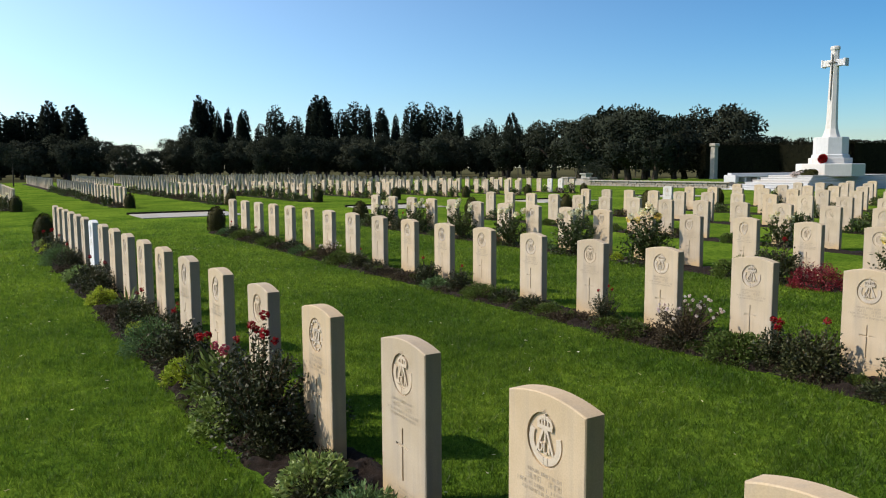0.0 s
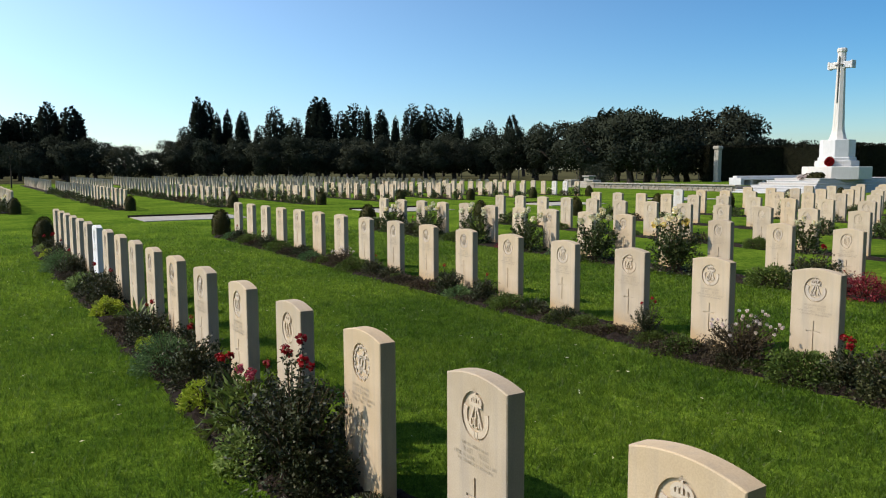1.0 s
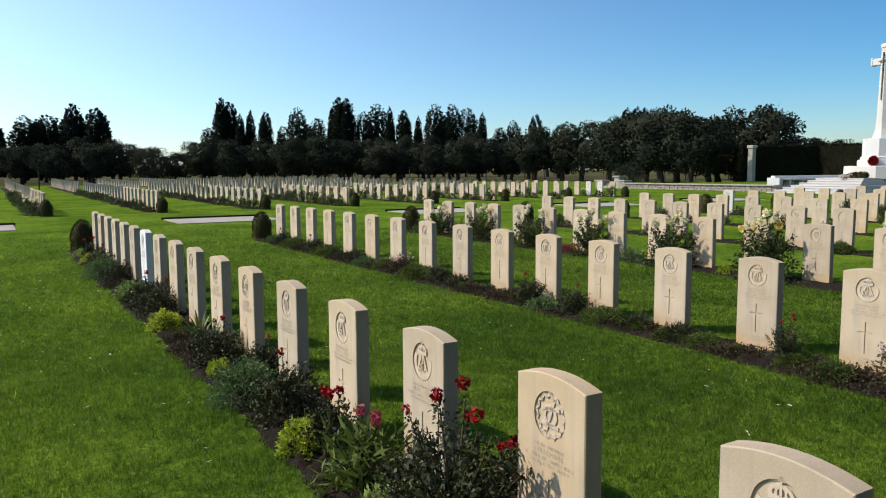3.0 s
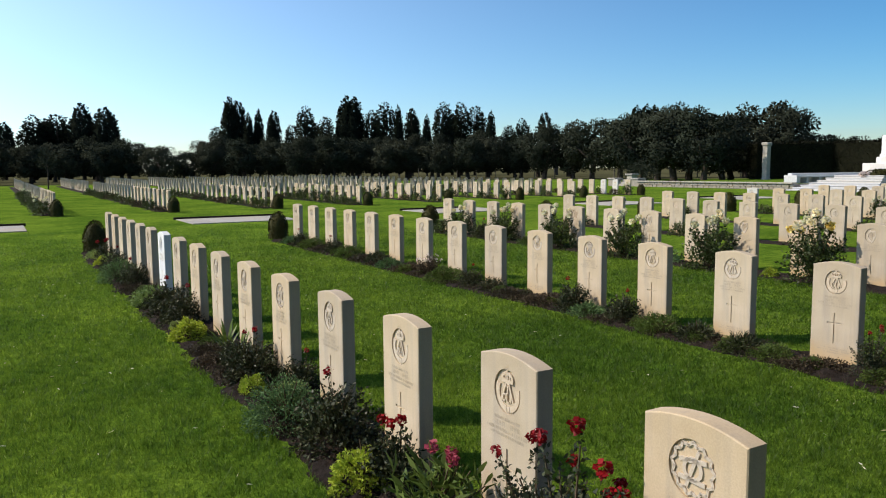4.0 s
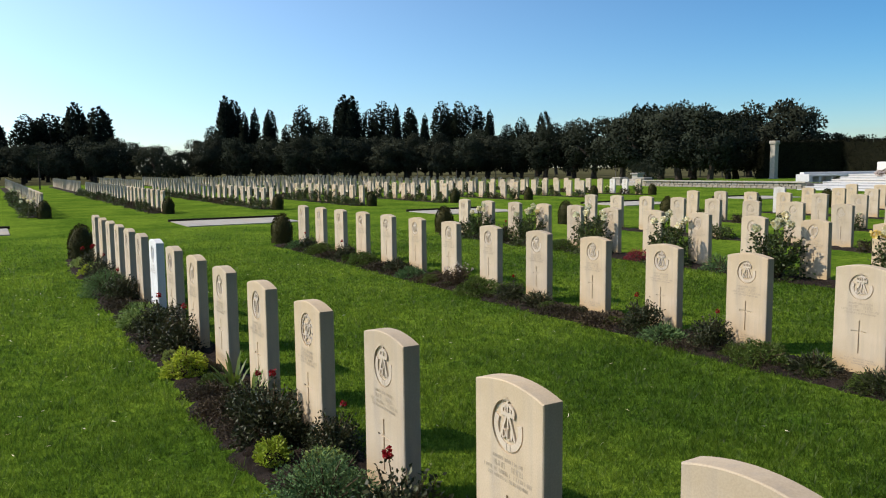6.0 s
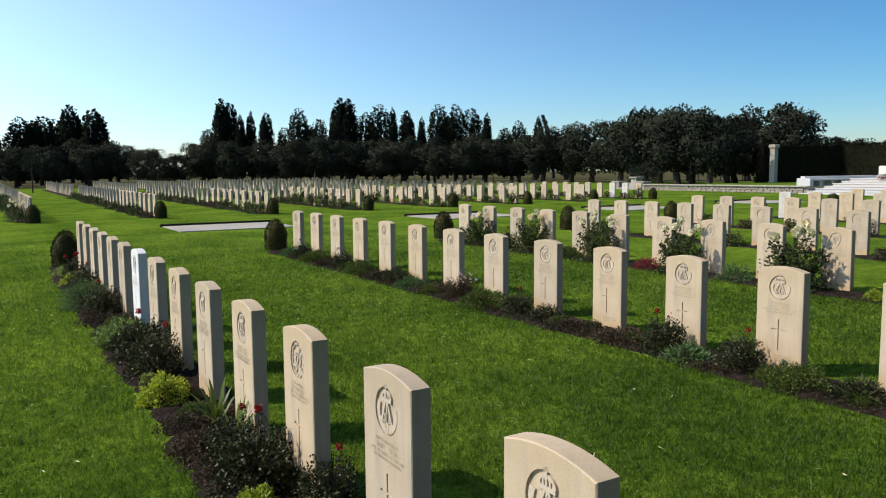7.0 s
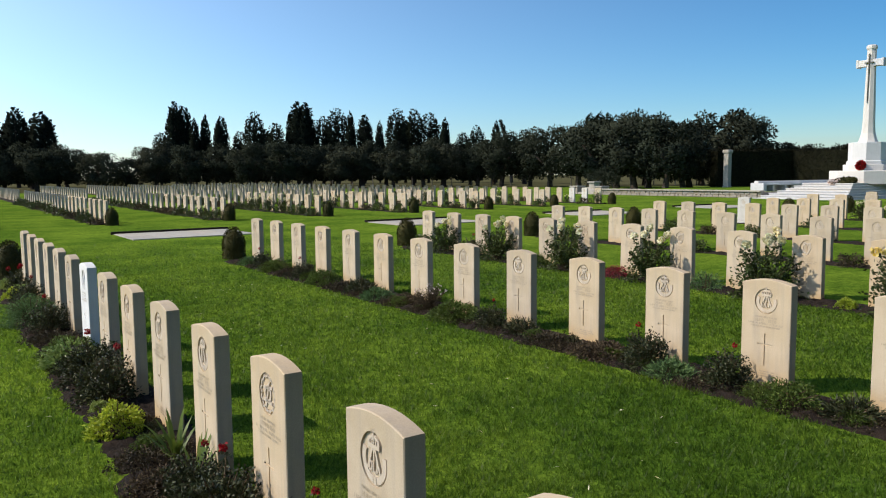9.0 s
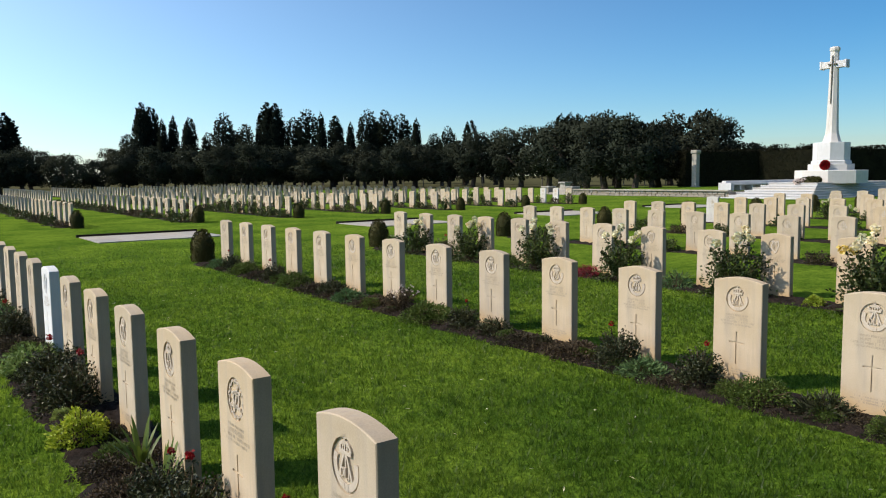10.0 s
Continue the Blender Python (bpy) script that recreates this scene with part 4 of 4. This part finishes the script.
RED_B, PINK_B = "deep red rose bloom", "pink ragged bloom"
PLANTS = {
    "tall_rose": plant("rose_bush", "tall thin dark rose bush with red blooms by a headstone", 0.70, 0.62, 3400, 0.027, 0.017, DARKROSE, 51, 26, 0.3, 0.75, ((3, 0.046, RED, RED_B),), kind_name="rose"),
    "dark_rose": plant("rose_bush", "dense dark-leaved rose bush in the flower bed", 0.44, 0.60, 2800, 0.032, 0.019, DARKROSE, 52, 22, 0.35, 0.35, ((1, 0.045, RED, RED_B),), kind_name="rose"),
    "red_rose": plant("rose_bush", "dark rose bush carrying large red blooms", 0.48, 0.48, 2000, 0.034, 0.021, DARKROSE, 53, 18, 0.3, 0.6, ((3, 0.06, RED, RED_B),), kind_name="rose"),
    "lime": plant("lime_shrub", "compact lime-green leafy shrub at the lawn's edge", 0.31, 0.44, 2200, 0.028, 0.022, LIME, 54, 10, 0.6, 0.0),
    "muted": plant("green_shrub", "compact muted green leafy shrub at the lawn's edge", 0.30, 0.42, 1900, 0.03, 0.02, MUTED, 71, 10, 0.5, 0.1),
    "sage": plant("sage_shrub", "rounded grey-green feathery shrub in the bed", 0.44, 0.66, 6000, 0.024, 0.010, SAGE, 55, 20, 0.4, 0.1),
    "broad": plant("leafy_plant", "low plant with broad glossy green leaves", 0.27, 0.5, 1900, 0.036, 0.021, FRESH, 56, 8, 0.4, 0.0),
    "grey_low": plant("silver_plant", "low mat of silvery grey-green rosettes", 0.17, 0.42, 1300, 0.045, 0.012, SAGE, 57, 6, 0.4, 0.0),
    "peony": plant("lily_plant", "plant with long drooping green leaves and pink blooms", 0.46, 0.5, 420, 0.12, 0.022, GREEN, 58, 14, 0.3, 0.4, ((3, 0.055, PINK, PINK_B),), droop=0.5, kind_name="plant"),
    "brown_low": plant("ground_cover", "low brownish purple ground cover on the soil", 0.13, 0.62, 1500, 0.027, 0.015, BROWNISH, 59, 8, 0.3, 0.1, kind_name="plant"),
    "green_low": plant("green_shrub", "low spreading fresh green shrub before a headstone", 0.27, 0.6, 3200, 0.03, 0.015, GREEN, 60, 10, 0.4, 0.0),
    "dark_low": plant("dark_plant", "low tuft of very dark purplish leaves", 0.2, 0.4, 900, 0.06, 0.012, DARKROSE, 61, 8, 0.3, 0.0, kind_name="plant"),
    "gaura": plant("gaura_plant", "airy reddish-brown stems with small pale pink flowers", 0.46, 0.6, 3000, 0.03, 0.011, BROWNISH, 62, 34, 0.3, 0.45, ((30, 0.022, WHITEPINK, "small pale flower"),), kind_name="plant"),
    "cream_rose": plant("rose_bush", "large green rose bush with cream and yellow blooms", 0.86, 0.92, 3000, 0.046, 0.031, ROSE, 63, 30, 0.25, 0.55, ((5, 0.10, CREAM, "cream rose bloom"), (4, 0.09, YELLOW, "yellow rose bloom")), kind_name="rose"),
    "white_rose": plant("rose_bush", "bushy green rose with many creamy white blooms", 0.8, 0.86, 2700, 0.046, 0.031, ROSE, 64, 26, 0.25, 0.5, ((6, 0.1, CREAM, "creamy white rose bloom"),), kind_name="rose"),
    "crimson": plant("barberry_shrub", "rounded crimson-leaved shrub on the lawn's edge", 0.34, 0.75, 2600, 0.03, 0.014, CRIMSON, 65, 14, 0.45, 0.1),
    "lavender": plant("lavender_plant", "small tuft of silvery lavender leaves", 0.26, 0.42, 900, 0.06, 0.008, SAGE, 66, 10, 0.2, 0.0, kind_name="plant"),
    "far_shrub": plant("bed_shrub", "dark green shrub in front of a row of headstones", 0.42, 0.75, 700, 0.06, 0.035, ROSE, 67, 8, 0.35, 0.2),
    "far_rose": plant("rose_bush", "small rose bush with pale blooms between headstones", 0.62, 0.6, 700, 0.055, 0.035, ROSE, 68, 14, 0.25, 0.5, ((4, 0.08, CREAM, "pale rose bloom"),), kind_name="rose"),
    "far_brown": plant("bed_shrub", "reddish-brown low shrub before far headstones", 0.36, 0.7, 600, 0.06, 0.03, BROWNISH, 69, 8, 0.35, 0.2),
    "iris": iris_clump(70),
}
placed = set()
rp = random.Random(77)


def put_plant(kind, x, y, s=1.0, tall=1.0):
    ob = PLANTS[kind]
    if kind in placed:
        ob = copy_thing(ob, Matrix())
    placed.add(kind)
    ob.matrix_basis = pose(x, y, g1(x, y) + 0.012, 0, 0, rp.uniform(0, 360))
    ob.scale = (s, s, s * tall)


ROW_A_PLANTS = "grey_low 1.45 1.0 dark_rose 0.9 0.9 broad 2.38 0.9 grey_low 1.95 1.05 brown_low 3.4 0.8 peony 3.98 1.0 lime 4.62 0.85 red_rose 4.48 0.85 dark_rose 5.2 1.0 brown_low 5.6 0.8 sage 5.7 0.92 lime 6.45 0.55 dark_rose 6.75 0.9 iris 7.75 0.85 green_low 8.0 0.5 iris 7.35 0.85 brown_low 7.4 0.9 dark_rose 7.15 0.7 brown_low 7.0 0.8 brown_low 7.8 0.8 lime 8.45 0.85 dark_rose 9.2 0.95 dark_rose 9.8 1.0 broad 10.5 1.1 green_low 10.9 0.9 brown_low 11.6 1.0 dark_rose 12.1 0.9 sage 12.7 1.0 green_low 13.5 1.0 dark_rose 14.0 0.9 lime 14.7 0.7 red_rose 15.3 0.9 broad 15.9 0.8"
words = ROW_A_PLANTS.split()
for k in range(0, len(words), 3):
    kind, y, s = words[k], float(words[k + 1]), float(words[k + 2])
    dx = {"tall_rose": 0.06, "red_rose": 0.02, "lime": -0.11, "brown_low": -0.06, "sage": -0.12, "peony": -0.08, "broad": -0.06, "iris": 0.06 if k % 2 else -0.02}.get(kind, -0.01)
    put_plant(kind, 1.85 + dx, y, s * 0.88)
put_plant("muted", 1.66, 3.46, 0.92)
put_plant("tall_rose", 1.77, 3.13, 1.0)
put_plant("tall_rose", 1.87, 3.42, 0.8)
put_plant("dark_rose", 1.84, 2.98, 0.72)
put_plant("red_rose", 2.24, 3.36, 0.8, 0.85)
put_plant("red_rose", 2.28, 1.35, 0.55)
put_plant("dark_rose", 2.05, 6.35, 0.6)
for k in range(46):
    put_plant(rp.choice(("dark_low", "brown_low", "dark_low", "muted")), 1.83 + rp.uniform(-0.12, 0.12), 1.2 + 0.335 * k + rp.uniform(-0.12, 0.12), rp.uniform(0.32, 0.62), rp.uniform(0.8, 1.3))
ROW_B_PLANTS = "dark_rose 1.5 0.8 dark_rose 2.2 0.9 red_rose 2.55 0.75 green_low 2.85 1.0 gaura 3.35 1.0 brown_low 3.85 1.0 tall_rose 4.35 0.55 brown_low 4.75 0.75 dark_low 5.4 0.9 dark_low 5.95 0.85 green_low 6.35 0.75 dark_rose 6.85 0.7 grey_low 7.3 0.9 dark_rose 7.6 0.75 brown_low 8.1 1.0 brown_low 8.7 0.9 dark_low 9.2 0.9 dark_rose 9.6 0.6 green_low 10.2 0.95 gaura 10.85 0.7 brown_low 11.4 1.0 grey_low 11.9 1.0 dark_low 12.5 1.1 brown_low 12.9 1.0 green_low 13.6 0.9 dark_rose 14.2 0.7 brown_low 14.8 1.0 green_low 15.4 0.9 dark_rose 16.0 0.7 grey_low 16.5 1.0"
words = ROW_B_PLANTS.split()
for k in range(0, len(words), 3):
    put_plant(words[k], 5.6 + rp.uniform(-0.05, 0.05), float(words[k + 1]), float(words[k + 2]))
for k in range(22):
    put_plant("brown_low", 5.58 + rp.uniform(-0.08, 0.06), 1.2 + 0.74 * k + rp.uniform(-0.2, 0.2), rp.uniform(0.55, 0.8), 0.7)
for k in range(50):
    put_plant(rp.choice(("dark_low", "green_low", "dark_low", "green_low")), 5.62 + rp.uniform(-0.12, 0.12), 1.3 + 0.31 * k + rp.uniform(-0.15, 0.15), rp.uniform(0.3, 0.62), rp.uniform(0.8, 1.2))
ROW_C_PLANTS = "cream_rose 3.4 0.95 crimson 4.5 1.05 dark_rose 5.1 1.2 green_low 5.7 1.2 cream_rose 7.3 1.0 lime 8.0 0.5 white_rose 9.02 1.0 lavender 9.9 1.1 white_rose 10.85 0.92 crimson 11.5 0.6 white_rose 12.6 0.95 green_low 13.4 0.9 white_rose 14.4 0.9 dark_rose 15.2 0.9 white_rose 16.1 0.85 far_shrub 16.9 0.9"
words = ROW_C_PLANTS.split()
for k in range(0, len(words), 3):
    put_plant(words[k], 9.5, float(words[k + 1]), float(words[k + 2]))
for i, x in enumerate(ROWS_X[3:]):
    y = 3.2 + 0.5 * (i % 3)
    while y < 17.4:
        put_plant(rp.choice(("far_shrub", "far_shrub", "far_rose", "far_brown", "green_low", "far_shrub")), x - 0.25, y, rp.uniform(0.7, 1.1))
        y += rp.uniform(0.95, 2.3)
for i, x in enumerate(FAR_X):
    y = FAR_FIRST + 0.1
    while y < FAR_FIRST + 24:
        put_plant(rp.choice(("far_shrub", "far_brown", "far_shrub", "far_rose", "far_shrub")), x - 0.3, y, rp.uniform(0.7, 1.15))
        y += rp.uniform(0.8, 1.9)

# wreaths at the cross
def wreath(name, m, label, mat, r0, r1, seed):
    r = np.random.default_rng(seed)
    bm = bmesh.new()
    pts = [(r0 * math.cos(a), r0 * math.sin(a), 0) for a in np.linspace(0, 6.283, 17)]
    tube(bm, pts, [r1 * 0.7] * 17, 6)
    thing = empty(name, m, label, "wreath")
    part("ring", bm, BOX, thing)
    n = 700
    a, b = r.uniform(0, 6.283, n), r.uniform(0, 6.283, n)
    rad = np.column_stack([np.cos(a), np.sin(a), np.zeros(n)])
    d = rad * np.cos(b)[:, None] + np.array([0, 0, 1.0]) * np.sin(b)[:, None]
    part("petals", array_mesh("petals", *leaves(rad * r0 + d * r1 * 0.6, d, 0.09, 0.09, 0.2, 0.5, seed)), mat, thing)


wreath("poppy_wreath", pose(CX - 1.3, CY - 0.3, CZ + 0.99, 0, -72, 0), "round red poppy wreath leaning on the cross plinth", RED, 0.17, 0.1, 81)
wreath("laurel_wreath", pose(42.8, 25.45, 1.1, 0, -12, 0), "dark green laurel wreath lying on the top step", BOX, 0.45, 0.17, 82)
wreath("flower_wreath", pose(42.45, 25.85, 1.06, 0, -10, 0), "small wreath of pale pink and white flowers on the steps", WHITEPINK, 0.26, 0.1, 83)


# ---- grass blades ----
def grass():
    r = np.random.default_rng(99)
    n = 3300000
    x, y = r.uniform(-3.8, 9.4, n), r.uniform(-0.6, 24.0, n)
    d = np.hypot(x - 0.45, y - np.clip(y, -0.9, 3.6))
    d = np.maximum(d, 1.6)
    keep = r.uniform(0, 1, n) < np.minimum(1.0, (3.6 / d) ** 1.7) * 0.85 * np.clip((24.0 - y) / 9.0, 0.0, 1.0)
    rag = 0.02 + 0.03 * r.uniform(0, 1, n) ** 2
    for x0, x1, y0, y1, *_ in BEDS:
        keep &= ~((x > x0 + rag) & (x < x1 - rag) & (y > y0) & (y < y1))
    # only ground that the walk overlooks
    keep &= (x - 0.5) > -0.30 * (y + 1.2) + 0.1
    keep &= (y + 0.9) > (x - 0.3) * 0.30 + 0.1
    x, y, d = x[keep], y[keep], d[keep]
    n = len(x)
    clump = np.sin(x * 9 + np.sin(y * 7) * 2) * np.cos(y * 8 + np.sin(x * 6) * 2)
    broad = np.sin(x * 3.1 + np.sin(y * 2.3) * 2) * np.cos(y * 2.7 + np.sin(x * 1.9) * 2)
    tuft = np.sin(x * 31 + np.sin(y * 23) * 2.2) * np.cos(y * 29 + np.sin(x * 19) * 2.2)
    h = r.uniform(0.014, 0.040, n) * (1 + 0.25 * clump + 0.15 * broad + 0.35 * tuft) + 0.03 * (r.uniform(0, 1, n) > 0.985)
    w = 0.0026 * np.clip(d / 3.2, 1.0, 3.2) * r.uniform(0.8, 1.4, n)
    a, t = r.uniform(0, 6.283, n), r.uniform(0, 6.283, n)
    lean = r.uniform(0.2, 0.95, n) * h
    foot = np.stack([x, y, gz(x, y) - 0.003], -1)
    side = np.stack([np.cos(a), np.sin(a), np.zeros(n)], -1) * w[:, None]
    tip = foot + np.stack([np.cos(t) * lean, np.sin(t) * lean, h], -1)
    v = np.stack([foot - side, foot + side, tip], 1).reshape(-1, 3)
    f = np.arange(3 * n).reshape(n, 3)
    tagged(part("grass", array_mesh("grass", v, f), BLADES), "short mown green grass blades of the lawn", "grass", kind="stuff")


grass()


def litter():
    """Pale clippings and fallen petals that lie on the lawn."""
    r = np.random.default_rng(5)
    n = 420
    x, y = r.uniform(-3.5, 5.0, n), r.uniform(1.5, 14.0, n)
    ok = ~((x > 1.5) & (x < 2.25))
    x, y = x[ok], y[ok]
    n = len(x)
    p = np.stack([x, y, gz(x, y) + 0.03], -1)
    a = r.uniform(0, 6.283, n)
    d = np.stack([np.cos(a), np.sin(a), r.uniform(-0.1, 0.3, n)], -1)
    v, f = leaves(p, d, 0.035, 0.007, 0.05, 0.1, 12)
    tagged(part("fallen_clippings", array_mesh("fallen_clippings", v, f), CREAM), "pale dry clippings and petals lying on the lawn", "clippings", kind="stuff")


litter()
